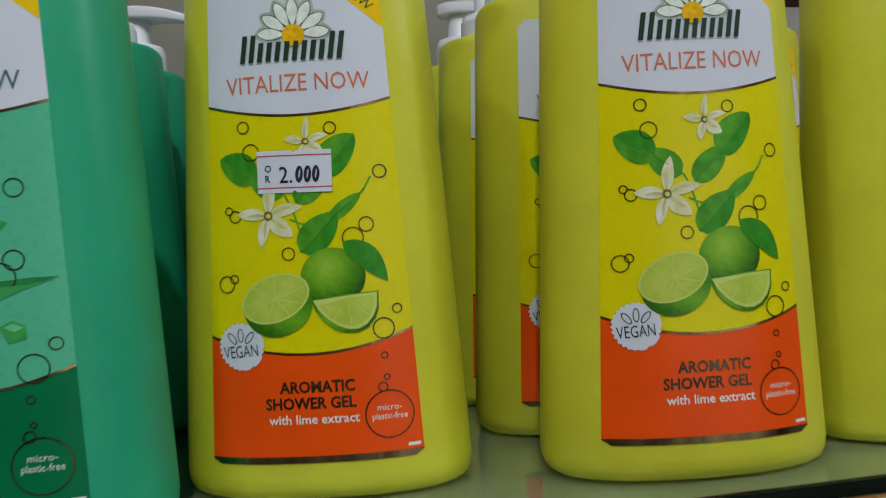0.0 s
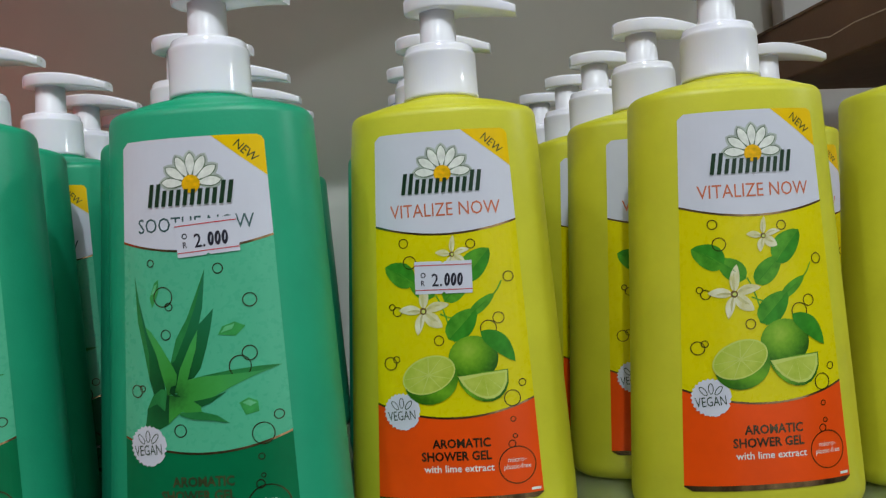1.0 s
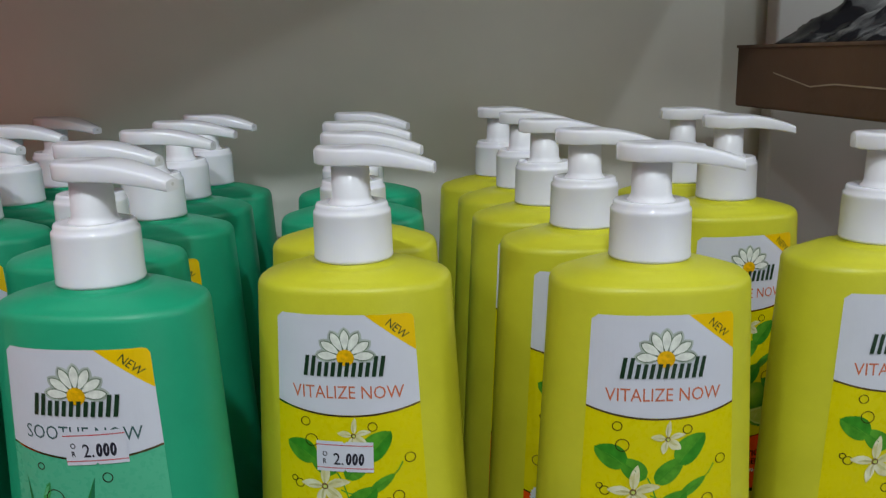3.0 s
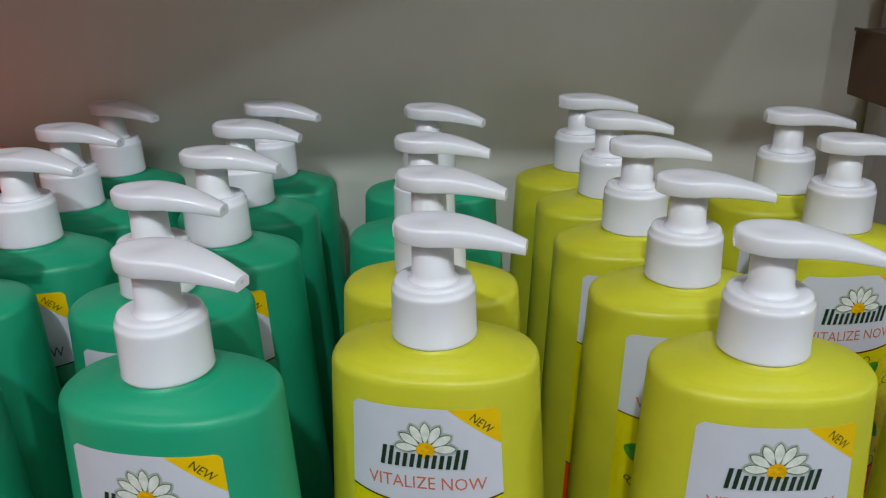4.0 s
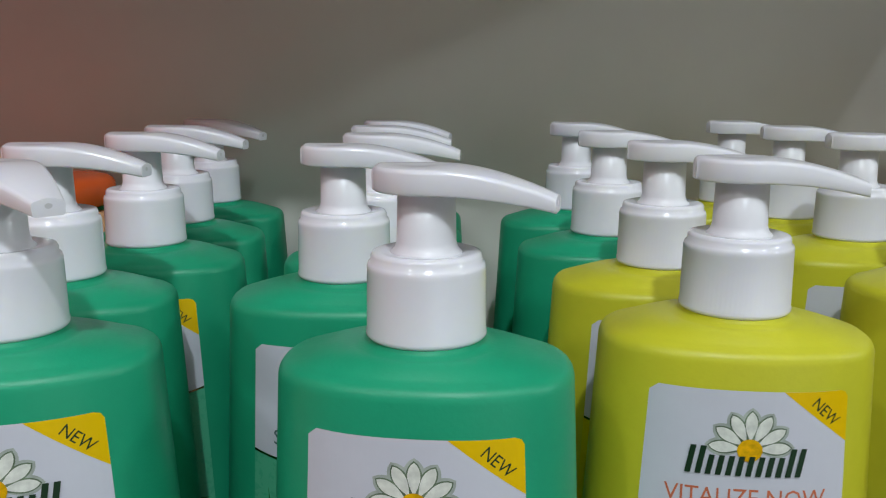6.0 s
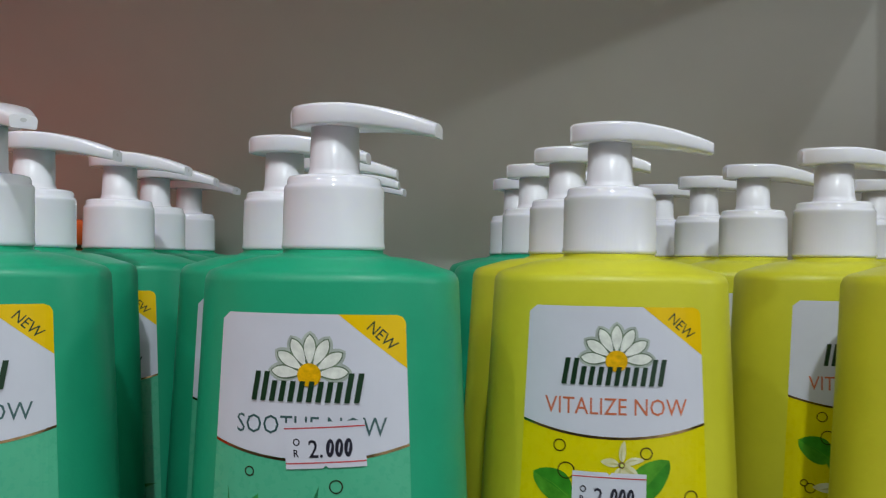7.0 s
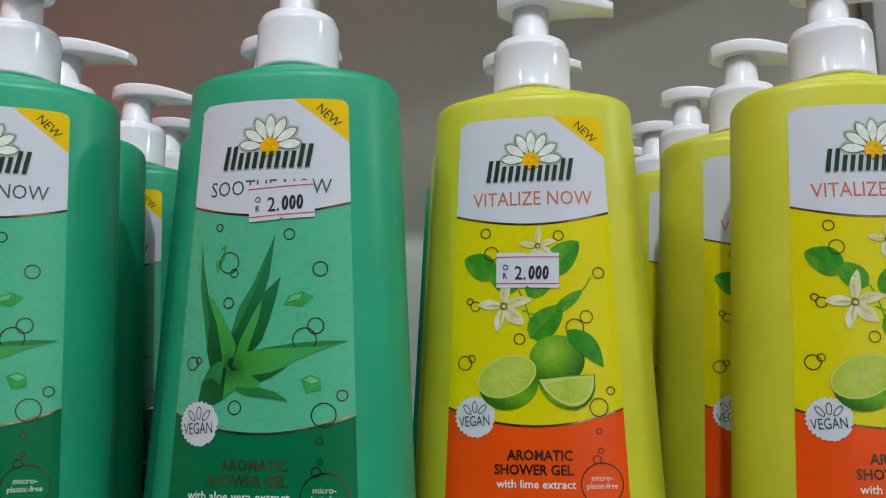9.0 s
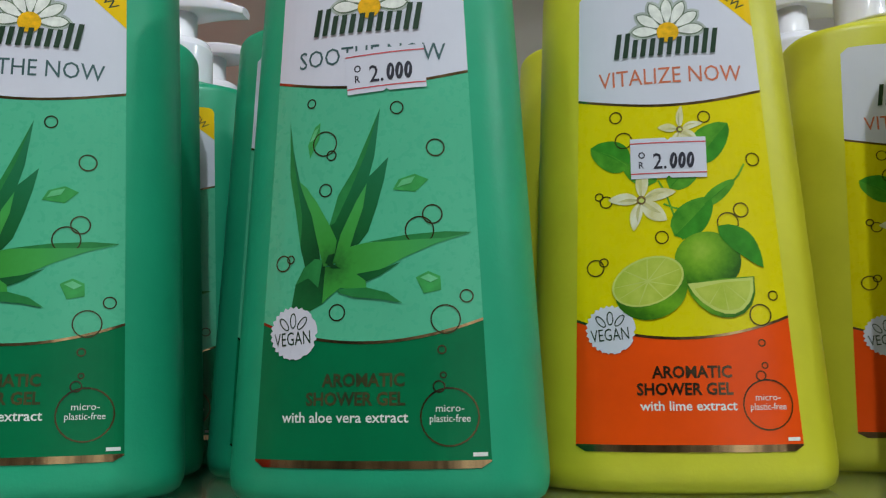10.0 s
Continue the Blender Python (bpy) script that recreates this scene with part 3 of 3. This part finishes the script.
        part("petal_fold", wrap(folds, 7), FOLD, flower, "", False)
        centre = part("blossom_centre", wrap(ring, 8), PISTIL, flower, "", False)
        part("stigma", wrap(fc, 9), PITH, centre, "", False)
    # thin stalks that join leaves, blossoms and fruit
    for stalk in (((-4.8, 88.0), (-3.0, 84.4), (-1.6, 80.0), (0.2, 74.0), (1.4, 69.8)), ((-3.6, 80.8), (-0.6, 79.4), (2.0, 78.9)), ((16.6, 86.8), (18.6, 89.0), (20.4, 92.4))):
        bm = bmesh.new()
        for (ax, ay), (bx, by) in zip(stalk, stalk[1:]):
            n = Vector((ay - by, bx - ax)).normalized() * 0.28
            poly(bm, [(ax - n.x, ay - n.y), (bx - n.x, by - n.y), (bx + n.x, by + n.y), (ax + n.x, ay + n.y)])
        part("stalk", wrap(bm, 3), LEAF_2, label, "", False)
    # whole lime with its leaf, a half and a wedge
    lime = bmesh.new()
    poly(lime, ellipse(8.1, 63.4, 9.5, 8.6), 0)
    skin = radial_print("lime_skin", 6.2, 66.6, 11.5, 11.5, ((0.0, (0.32, 0.52, 0.05)), (0.35, (0.20, 0.42, 0.02)), (0.70, (0.08, 0.26, 0.008)), (1.0, (0.02, 0.11, 0.004))), 0.35)
    fruit = part("lime_print", wrap(lime, 5), skin, label, "printed whole and cut limes", False)
    bm = bmesh.new()
    leaf(bm, (11.4, 73.6), (24.0, 61.2), 7.0, 0, 1.4)
    part("lime_leaf", wrap(bm, 7), LEAF, fruit, "", False)
    rind = bmesh.new()
    poly(rind, ellipse(-8.5, 55.2, 10.5, 8.5, 18), 0)
    poly(rind, [(1.3, 56.8), (2.6, 53.4), (4.8, 50.4), (7.9, 47.9), (11.2, 46.8), (14.4, 46.7), (17.4, 47.9), (19.6, 50.2), (20.9, 53.4), (21.0, 58.6), (11.4, 58.0)], 0)
    part("rind", wrap(rind, 8), radial_print("cut_rind", 2.0, 57.0, 20, 12.5, ((0.1, (0.06, 0.22, 0.008)), (0.55, (0.16, 0.40, 0.015)), (0.80, (0.09, 0.28, 0.008)), (1.0, (0.03, 0.14, 0.004))), 0.3), fruit, "", False)
    pith = bmesh.new()
    poly(pith, ellipse(-9.3, 57.8, 10.7, 6.9, 20), 0)
    poly(pith, [(1.9, 56.7), (3.6, 53.6), (6.0, 51.0), (9.0, 48.9), (12.0, 47.8), (14.8, 47.8), (17.2, 48.9), (19.2, 51.2), (20.4, 54.0), (20.6, 58.3), (11.4, 57.6)], 0)
    part("pith", wrap(pith, 9), PITH, fruit, "", False)
    cut = bmesh.new()
    c, s = math.cos(radians(20)), math.sin(radians(20))
    for i in range(9):
        a0, a1 = 40 * i + 0.7 + 4 * math.sin(i * 2.1), 40 * i + 39.3 + 4 * math.sin((i + 1) % 9 * 2.1)
        pts = [(0.7 * math.cos(radians((a0 + a1) / 2)), 0.55 * math.sin(radians((a0 + a1) / 2)))]
        pts += [(10.1 * math.cos(radians(a)), 6.35 * math.sin(radians(a))) for a in (a0, (a0 * 2 + a1) / 3, (a0 + a1 * 2) / 3, a1)]
        poly(cut, [(-9.3 + x * c - y * s, 57.8 + x * s + y * c) for x, y in pts], 0)
    for arc in (((3.8, 55.2), (5.4, 52.8), (7.6, 50.8)), ((7.9, 50.6), (10.4, 49.2), (12.8, 48.7)), ((13.1, 48.7), (16.0, 49.3), (18.0, 51.2)), ((18.2, 51.5), (19.4, 54.0), (19.8, 57.4))):
        poly(cut, [(11.8, 56.9), *arc], 0)
    part("flesh", wrap(cut, 10), FLESH, fruit, "", False)
    return label


def aloe_label(bottle):
    label = label_common(bottle, P_MINT, P_FOREST, "SOOTHE NOW", INK_TEAL, "with aloe vera extract", 2.5)
    bubbles(label, [(-16.3, 107.7, 1.4), (8.2, 104.7, 1.9), (-12.1, 95.7, 3.6), (-10.1, 92.2, 1.5), (-11.7, 82.5, 1.9), (18.5, 93.3, 2.5), (17.6, 74.9, 2.7), (14.2, 70.5, 3.9), (-24.2, 63.1, 2.3),
                    (-21.8, 64.0, 1.2), (-8.0, 49.1, 2.3), (26.2, 53.0, 1.8), (20.8, 46.9, 3.9)])
    bubbles(label, [(19.8, 39.0, 1.2), (19.0, 29.6, 1.6), (20.1, 32.5, 0.9), (21.6, 21.9, 7.5)])
    deep = radial_print("aloe_deep", -9.5, 62.0, 45, 45, ((0.05, (0.003, 0.050, 0.012)), (0.30, (0.008, 0.120, 0.030)), (0.6, (0.012, 0.160, 0.060)), (1.0, (0.020, 0.190, 0.090))), 0.12)
    bright = radial_print("aloe_bright", -9.5, 62.0, 38, 38, ((0.03, (0.016, 0.130, 0.020)), (0.16, (0.040, 0.290, 0.040)), (0.45, (0.055, 0.360, 0.070)), (1.0, (0.040, 0.300, 0.110))), 0.14)
    bm = bmesh.new()
    poly(bm, [(3.6, 104.9), (0.6, 97.0), (-3.3, 88.0), (-7.7, 80.9), (-10.5, 72.4), (-9.0, 62.5), (-6.0, 66.0), (-2.4, 77.4), (0.6, 85.7), (2.1, 91.6)])
    poly(bm, [(5.9, 90.9), (2.7, 87.7), (0.2, 85.4), (-1.1, 80.9), (-3.9, 70.3), (-4.6, 66.6), (-2.2, 67.2), (0.4, 70.4), (2.8, 77.4), (4.7, 84.5)])
    poly(bm, [(-23.0, 103.4), (-22.6, 87.4), (-20.6, 77.4), (-18.8, 66.7), (-17.4, 61.8), (-12.6, 61.5), (-14.0, 70.3), (-16.0, 77.4), (-19.5, 85.5), (-21.7, 94.7)])
    poly(bm, [(-12.2, 63.4), (-14.5, 63.8), (-17.8, 61.4), (-20.2, 57.0), (-21.3, 51.0), (-15.6, 49.8), (-12.0, 51.6), (-11.0, 60.0)])
    plant = part("aloe_print", wrap(bm, 3), deep, label, "printed green aloe vera plant", False)
    for pts in (((3.6, 104.9), (0.3, 97.0), (-3.6, 88.0), (-8.0, 80.9), (-10.5, 72.4), (-8.8, 73.4), (-4.6, 82.0), (-0.4, 92.0)), ((-23.0, 103.4), (-22.6, 87.4), (-20.6, 77.4), (-18.8, 66.7), (-18.6, 76.0), (-21.2, 90.0)),
                ((-12.2, 63.4), (-14.5, 63.8), (-17.8, 61.4), (-20.2, 57.0), (-16.4, 58.6), (-13.4, 56.0)), ((27.9, 70.2), (20.7, 70.2), (10.4, 69.3), (-0.4, 67.6), (10.4, 67.8), (20.8, 68.2))):
        bm = bmesh.new()
        poly(bm, pts)
        part("leaf_side", wrap(bm, 4), ALOE_2, plant, "", False)
    for name, mat, layer, pts in (("lit_leaf", bright, 5, ((27.9, 70.0), (20.7, 68.4), (10.4, 67.9), (-0.4, 67.5), (-5.0, 66.5), (-9.0, 61.5), (-2.7, 59.0), (3.6, 60.0), (10.6, 63.5), (19.1, 67.1))),
                                  ("lit_leaf", bright, 7, ((-19.6, 85.7), (-18.6, 82.8), (-15.6, 75.6), (-13.9, 68.5), (-12.0, 61.5), (-9.1, 62.2), (-8.2, 68.5), (-10.1, 72.4), (-14.0, 79.1), (-17.2, 83.6))),
                                  ("lit_leaf", bright, 6, ((0.0, 83.8), (-2.8, 79.1), (-7.1, 70.3), (-9.3, 62.4), (-6.0, 61.6), (-3.3, 70.3), (-0.9, 77.4))),
                                  ("shaded_leaf", deep, 6, ((-2.7, 59.2), (-0.8, 56.8), (3.7, 58.6), (9.3, 62.1), (3.6, 60.2))),
                                  ("shaded_leaf", deep, 8, ((-10.6, 64.6), (-8.6, 65.0), (-9.4, 62.2), (-7.0, 60.8), (-9.6, 61.0), (-11.4, 62.6))),
                                  ("small_leaf", bright, 7, ((-11.4, 61.5), (-12.2, 51.6), (-9.8, 53.7), (-7.2, 55.6), (0.3, 54.6), (-0.2, 57.4), (-2.7, 59.2), (-6.6, 61.1))),
                                  ("small_leaf", ALOE_2, 9, ((9.7, 51.2), (5.7, 54.0), (0.2, 55.5), (-7.6, 55.3), (-7.9, 54.5), (-3.3, 53.0), (4.0, 52.3)))):
        bm = bmesh.new()
        poly(bm, pts)
        part(name, wrap(bm, layer), mat, plant, "", False)
    for cx, cy, w, h, t in ((11.9, 83.2, 4.9, 2.6, 8), (16.6, 56.4, 3.6, 3.3, -40), (-15.4, 96.8, 1.4, 5.4, -16)):
        bm = bmesh.new()
        c, s = math.cos(radians(t)), math.sin(radians(t))
        pts = [(-1, -0.3), (-0.6, 0.7), (0.3, 1), (1, 0.2), (0.2, -0.9)]
        poly(bm, [(cx + w * x * c - h * y * s, cy + w * x * s + h * y * c) for x, y in pts], 0)
        cube = part("gel_cube", wrap(bm, 4), GEL, label, "", False)
        bm = bmesh.new()
        poly(bm, [(cx + w * x * c - h * y * s, cy + w * x * s + h * y * c) for x, y in ((-0.75, -0.1), (-0.45, 0.55), (0.3, 0.75), (0.05, 0.1))], 0)
        part("gleam", wrap(bm, 6), GEL_2, cube, "", False)
    return label


def pump_bottle(kind, at):
    """One filled bottle with its dispenser."""
    lime = kind == "lime"
    bottle = new("pump_bottle")
    bottle.matrix_basis = at
    part("body", bottle_body(), YELLOW if lime else GREEN, bottle)
    collar = part("collar", lathe(((0.0135, 0.1668), (0.0149, 0.1669), (0.0154, 0.1675), (0.0154, 0.1682), (0.0152, 0.1690), (0.0150, 0.1838), (0.0150, 0.1848), (0.0147, 0.1858), (0.0141, 0.1862),
                                   (0.0140, 0.1876), (0.0136, 0.1884), (0.0126, 0.1887), (0.0110, 0.1884), (0.0086, 0.1882), (0.0085, 0.1882)), 144, (0.1689, 0.1840, 0.00040 if lime else 0.00006)), WHITE, bottle, "white ribbed screw collar" if lime else "smooth white screw collar")
    sharpen(collar, 60)
    part("stem", lathe(((0.0092, 0.1880), (0.0088, 0.1886), (0.0080, 0.1894), (0.0075, 0.1910), (0.0072, 0.2050)), 40), STEM, bottle, "white plunger stem")
    head = part("pump_head", pump_head(), WHITE, bottle, "white press-down head with drooping spout")
    sharpen(head, 50)
    part("spout_hole", disc_bm(0.0009, (0.03273, 0, 0.2021), 14, 0.7), DARK, head)
    DROP["mm"] = 0.0 if lime else 1.5
    (lime_label if lime else aloe_label)(bottle)
    DROP["mm"] = 0.0
    return tagged(bottle, "lime-yellow plastic shower gel bottle with white pump" if lime else "green plastic aloe shower gel bottle with white pump",
                  "shower gel", "pump bottles on the shelf", "thing")


# kind, x, y, yaw of the bottle, yaw of its head, price sticker (x, z, turn)
STOCK = [
    ("lime", -0.0000, 0.0205, 0.0, -2.7, (-1.5, 94.8, -1.0)),
    ("aloe", -0.0847, -0.0156, -0.3, -10.2, (5.0, 114.4, 4.0)),
    ("lime", 0.1136, 0.0233, 6.6, -4.8, None),
    ("lime", 0.2093, 0.0534, 11.3, -3.2, None),
    ("aloe", -0.1935, -0.0235, 19.2, -36.4, None),
    ("lime", -0.0119, 0.0804, 2.0, -4.8, None),
    ("lime", 0.0931, 0.0843, 8.0, 1.5, None),
    ("lime", 0.0766, 0.1426, 6.0, 3.8, None),
    ("lime", 0.0650, 0.1981, 6.0, -1.4, None),
    ("lime", 0.0497, 0.2488, 6.0, 6.8, None),
    ("lime", 0.1720, 0.1555, 16.0, 2.5, None),
    ("lime", 0.1595, 0.2150, 8.0, 5.3, None),
    ("aloe", -0.0254, 0.1417, 8.0, -0.8, None),
    ("aloe", -0.0354, 0.2137, 8.0, -10.7, None),
    ("aloe", -0.1197, 0.0474, 5.0, -2.0, None),
    ("aloe", -0.1189, 0.1065, 6.0, 1.0, None),
    ("aloe", -0.1278, 0.1641, 6.0, 2.0, None),
    ("aloe", -0.1325, 0.2174, 6.0, -6.1, None),
    ("aloe", -0.2142, 0.0360, 8.0, 1.9, None),
    ("aloe", -0.2106, 0.0947, 3.6, -2.1, None),
    ("aloe", -0.2195, 0.1485, 8.0, -0.4, None),
    ("aloe", -0.2291, 0.2130, 8.0, -12.8, None),
]
first = {}
for kind, x, y, yaw, head_yaw, sticker in STOCK:
    m = pose(x, y, 0, 0, 0, yaw)
    if kind not in first:
        bottle = first[kind] = pump_bottle(kind, m)
    else:
        bottle = copy_thing(first[kind], m)
    for child in bottle.children:
        if child.name.startswith("pump_head"):
            child.rotation_euler = (0, 0, radians(head_yaw - yaw))
    if (kind, head_yaw < -30) == ("aloe", True):
        next(c for c in bottle.children if c.name.startswith("label")).location.z = 0.0010
for kind, x, y, yaw, head_yaw, sticker in STOCK[:2]:
    price_sticker(first[kind], *sticker)
    first[kind]["label"] += ", price sticker"


# ---- peach jars with orange caps ----
def squarish(half, z, power=3.2, n=56):
    ring = []
    for i in range(n):
        a = 2 * math.pi * i / n
        c, s = math.cos(a), math.sin(a)
        ring.append((half * math.copysign(abs(c) ** (2 / power), c), half * math.copysign(abs(s) ** (2 / power), s), z))
    return ring


def peach_jar(at):
    jar = new("cream_jar")
    jar.matrix_basis = at
    part("body", loft([squarish(h, z) for h, z in ((0.031, 0.0), (0.0345, 0.001), (0.0365, 0.004), (0.0365, 0.06), (0.0372, 0.132), (0.0372, 0.142), (0.0362, 0.1500), (0.0340, 0.1565), (0.0325, 0.1600), (0.0320, 0.1690))]), PEACH, jar)
    ring_ob = part("neck_ring", lathe(((0.0320, 0.1690), (0.0346, 0.1692), (0.0349, 0.1700), (0.0349, 0.1718), (0.0320, 0.1720)), 56), GOLD, jar, "thin gold ring under the cap")
    sharpen(ring_ob)
    cap = part("cap", lathe(((0.0330, 0.1722), (0.0356, 0.1722), (0.0362, 0.1730), (0.0366, 0.1790), (0.0362, 0.1822), (0.0350, 0.1842), (0.0325, 0.1856), (0.0270, 0.1865), (0.0120, 0.1870), (0.001, 0.1871)), 64), TANGERINE, jar, "glossy orange screw cap")
    tag = box_bm((-0.0095, -0.0050, 0.1867), (0.0095, 0.0050, 0.1874))
    for v in tag.verts:
        v.co.y += 0.003
    sticker = part("price_sticker", tag, PAPER, jar, "small white price sticker", False)
    for x0, x1 in ((-0.008, -0.005), (-0.003, 0.001), (0.002, 0.008)):
        part("bar", box_bm((x0, 0.0018, 0.1874), (x1, 0.0042, 0.18746)), INK_BLACK, sticker, "", False)
    return tagged(jar, "peach plastic cream jar with glossy orange cap", "jar", "peach jars at the shelf's end", "thing")


jar = peach_jar(SHELF @ pose(-0.256, 0.239, 0, 0, 0, 20))
for u, v, turn in ((-0.273, 0.167, 8), (-0.281, 0.092, 2)):
    copy_thing(jar, SHELF @ pose(u, v, 0, 0, 0, turn))


def ribbed_bottle(at, height, radius):
    """A peach bottle with wavy rings round its waist."""
    bottle = new("ribbed_bottle")
    bottle.matrix_basis = at
    prof = [(radius * 0.85, 0.0), (radius * 0.97, 0.002), (radius, 0.006)]
    for i in range(49):
        k = i / 48
        prof.append((radius * (0.955 + 0.055 * math.cos(2 * math.pi * 8 * k)), 0.008 + k * height * 0.66))
    for k in (0.72, 0.78, 0.84, 0.90, 0.95, 0.985, 1.0):
        prof.append((max(0.002, radius * math.sqrt(max(0.0, 1 - ((k - 0.69) / 0.312) ** 2))), height * k))
    part("body", lathe(prof, 48), PEACH, bottle)
    return tagged(bottle, "rounded peach plastic bottle with moulded rings", "bottle", "peach bottles at the shelf's end", "thing")


ribbed_bottle(SHELF @ pose(-0.277, 0.020, 0), 0.172, 0.036)
ribbed_bottle(SHELF @ pose(-0.350, 0.254, 0), 0.218, 0.030)


# ---- orange and white lotion bottles ----
def lotion_ring(half_w, half_d, z, n=56):
    ring = []
    for i in range(n):
        a = 2 * math.pi * i / n
        c, s = math.cos(a), math.sin(a)
        ring.append((half_w * math.copysign(abs(c) ** 0.8, c), half_d * math.copysign(abs(s) ** 0.8, s), z))
    return ring


def lotion_bottle(at):
    bottle = new("lotion_bottle")
    bottle.matrix_basis = at
    part("body", loft([lotion_ring(w, d, z) for w, d, z in ((0.034, 0.019, 0.0), (0.038, 0.023, 0.002), (0.040, 0.025, 0.007), (0.0405, 0.025, 0.06), (0.040, 0.025, 0.11), (0.0385, 0.0245, 0.1398), (0.038, 0.024, 0.1402))]), TANGERINE, bottle)
    part("cap", loft([lotion_ring(w, d, z) for w, d, z in ((0.0372, 0.0235, 0.1402), (0.0388, 0.0248, 0.1408), (0.0384, 0.0247, 0.150), (0.0372, 0.0242, 0.158), (0.0345, 0.0230, 0.1655), (0.0300, 0.0210, 0.1720), (0.0235, 0.0180, 0.1762), (0.0130, 0.0120, 0.1778), (0.002, 0.002, 0.1781))]), WHITE, bottle, "white rounded flip cap")

    def face(x, z, lift):
        return Vector((x, -0.025 * (1 - min(0.99, abs(x / 0.040)) ** 2.5) ** 0.4 - lift, z))

    def lay(name, bm, mat, parent, layer):
        for k in range(-12, 13):
            bmesh.ops.bisect_plane(bm, geom=bm.verts[:] + bm.edges[:] + bm.faces[:], plane_co=(3.0 * k, 0, 0), plane_no=(1, 0, 0), dist=1e-5)
        for v in bm.verts:
            v.co = face(v.co.x / 1000, v.co.y / 1000, 0.0003 + layer * LAYER)
        bm.normal_update()
        for f in bm.faces:
            if f.normal.y > 0:
                f.normal_flip()
        return part(name, bm, mat, parent, "", False)

    bm = bmesh.new()
    poly(bm, [(-34, 62), (-30, 72), (-22, 96), (-14, 128), (30, 128), (30, 122), (0, 118), (-10, 100), (-22, 78)])
    sweep = lay("swirl_print", bm, LILAC, bottle, 1)
    bm = bmesh.new()
    poly(bm, [(-34, 60), (-26, 74), (-17, 96), (-8, 118), (-4, 118), (-13, 92), (-24, 70)])
    lay("swirl_line", bm, PURPLE, sweep, 3)
    bm = bmesh.new()
    poly(bm, [(-14, 94), (8, 96), (8, 107), (-14, 105)])
    tag = lay("price_sticker", bm, PAPER, bottle, 6)
    for x in (-11, -7, -3, 1):
        bm = bmesh.new()
        poly(bm, [(x, 97.5), (x + 2.2, 97.7), (x + 2.2, 102.7), (x, 102.5)])
        lay("bar", bm, INK_BLACK, tag, 8)
    for x0, x1, z0, z1 in ((-16, 24, 90.0, 91.6), (-20, 26, 86.6, 88.4), (-14, 24, 79.0, 81.8), (-16, 22, 74.4, 76.6), (-12, 20, 70.0, 72.0), (-16, 24, 56.6, 58.2), (-26, 26, 44.5, 53.5), (-10, 12, 27.0, 40.0), (-14, 20, 22.5, 24.5)):
        bm = bmesh.new()
        poly(bm, [(x0, z0), (x1, z0), (x1, z1), (x0, z1)])
        lay("bar", bm, INK_WHITE, bottle, 2)
    lay("lettering", lettering("BODY LOTION", 0.0, 60.0, 4.0, "CENTER", 0, 0.95, 0.1), INK_WHITE, bottle, 2)
    bm = bmesh.new()
    ring(bm, 0, 42, 29, 1.0, 0, 60)
    lay("ring_print", bm, PURPLE, bottle, 2)
    return tagged(bottle, "orange lotion bottle with white cap and purple swirl", "lotion", "lotion bottles beside the shower gel", "thing")


lotion = lotion_bottle(SHELF @ pose(0.296, 0.028, 0, 0, 0, -6))
copy_thing(lotion, SHELF @ pose(0.338, 0.112, 0, 0, 0, -4))
for u, v in ((0.505, 0.100), (0.505, 0.180), (0.590, 0.140)):
    tall = copy_thing(lotion, SHELF @ pose(u, v, 0, 0, 0, -2))
    tall.scale = (1, 1, 1.1765)
    tall["label"] = "tall orange lotion bottle with white cap under a box"


# ---- cardboard box with a black film bag on it ----
crate = new("cardboard_box")
crate.matrix_basis = SHELF @ pose(0.262, 0.060, 0.2095)
tagged(crate, "flat brown cardboard box lying on the lotion bottles", "box", kind="thing")
part("carton", box_bm((0.0, 0.0, 0.0), (0.48, 0.165, 0.038), 0.0015, 2), CARD, crate, "", False)
part("torn_edge", box_bm((-0.0006, 0.0, 0.0368), (0.0012, 0.165, 0.0386), 0.0002), WORN, crate, "worn top edge", False)
crease = bmesh.new()
for (a, za), (b, zb) in (((0.118, 0.022), (0.078, 0.015)), ((0.078, 0.015), (0.055, 0.017)), ((0.055, 0.017), (0.010, 0.016))):
    vs = [crease.verts.new((-0.0004, y, z)) for y, z in ((a, za - 0.0004), (b, zb - 0.0004), (b, zb + 0.0004), (a, za + 0.0004))]
    crease.faces.new(vs)
part("crease", crease, TAPE, crate, "pale torn crease line", False)

film = bmesh.new()
bmesh.ops.create_grid(film, x_segments=60, y_segments=40, size=1.0)
for v in film.verts:
    x, y = v.co.x, v.co.y
    r = max(abs(x), abs(y))
    n = noise.fractal(Vector((x * 2.2, y * 2.2, 3.1)), 0.8, 2.2, 5)
    ridge = 1 - abs(noise.noise(Vector((x * 3.1, y * 3.6, 7.7)))) * 2
    edge = min(1.0, (1 - r) * 3.5)
    v.co = (0.14 + 0.125 * x * (1 + 0.08 * n), 0.088 + 0.066 * y * (1 + 0.1 * n), 0.0008 + edge * (0.016 + 0.009 * n + 0.010 * max(0, ridge)))
bmesh.ops.solidify(film, geom=film.faces[:], thickness=0.0004)
bag = link("film_bag", film, BAG, at=SHELF @ pose(0.262, 0.060, 0.2479))
tagged(bag, "crumpled black plastic film bag on a cardboard box", "bag", kind="thing")
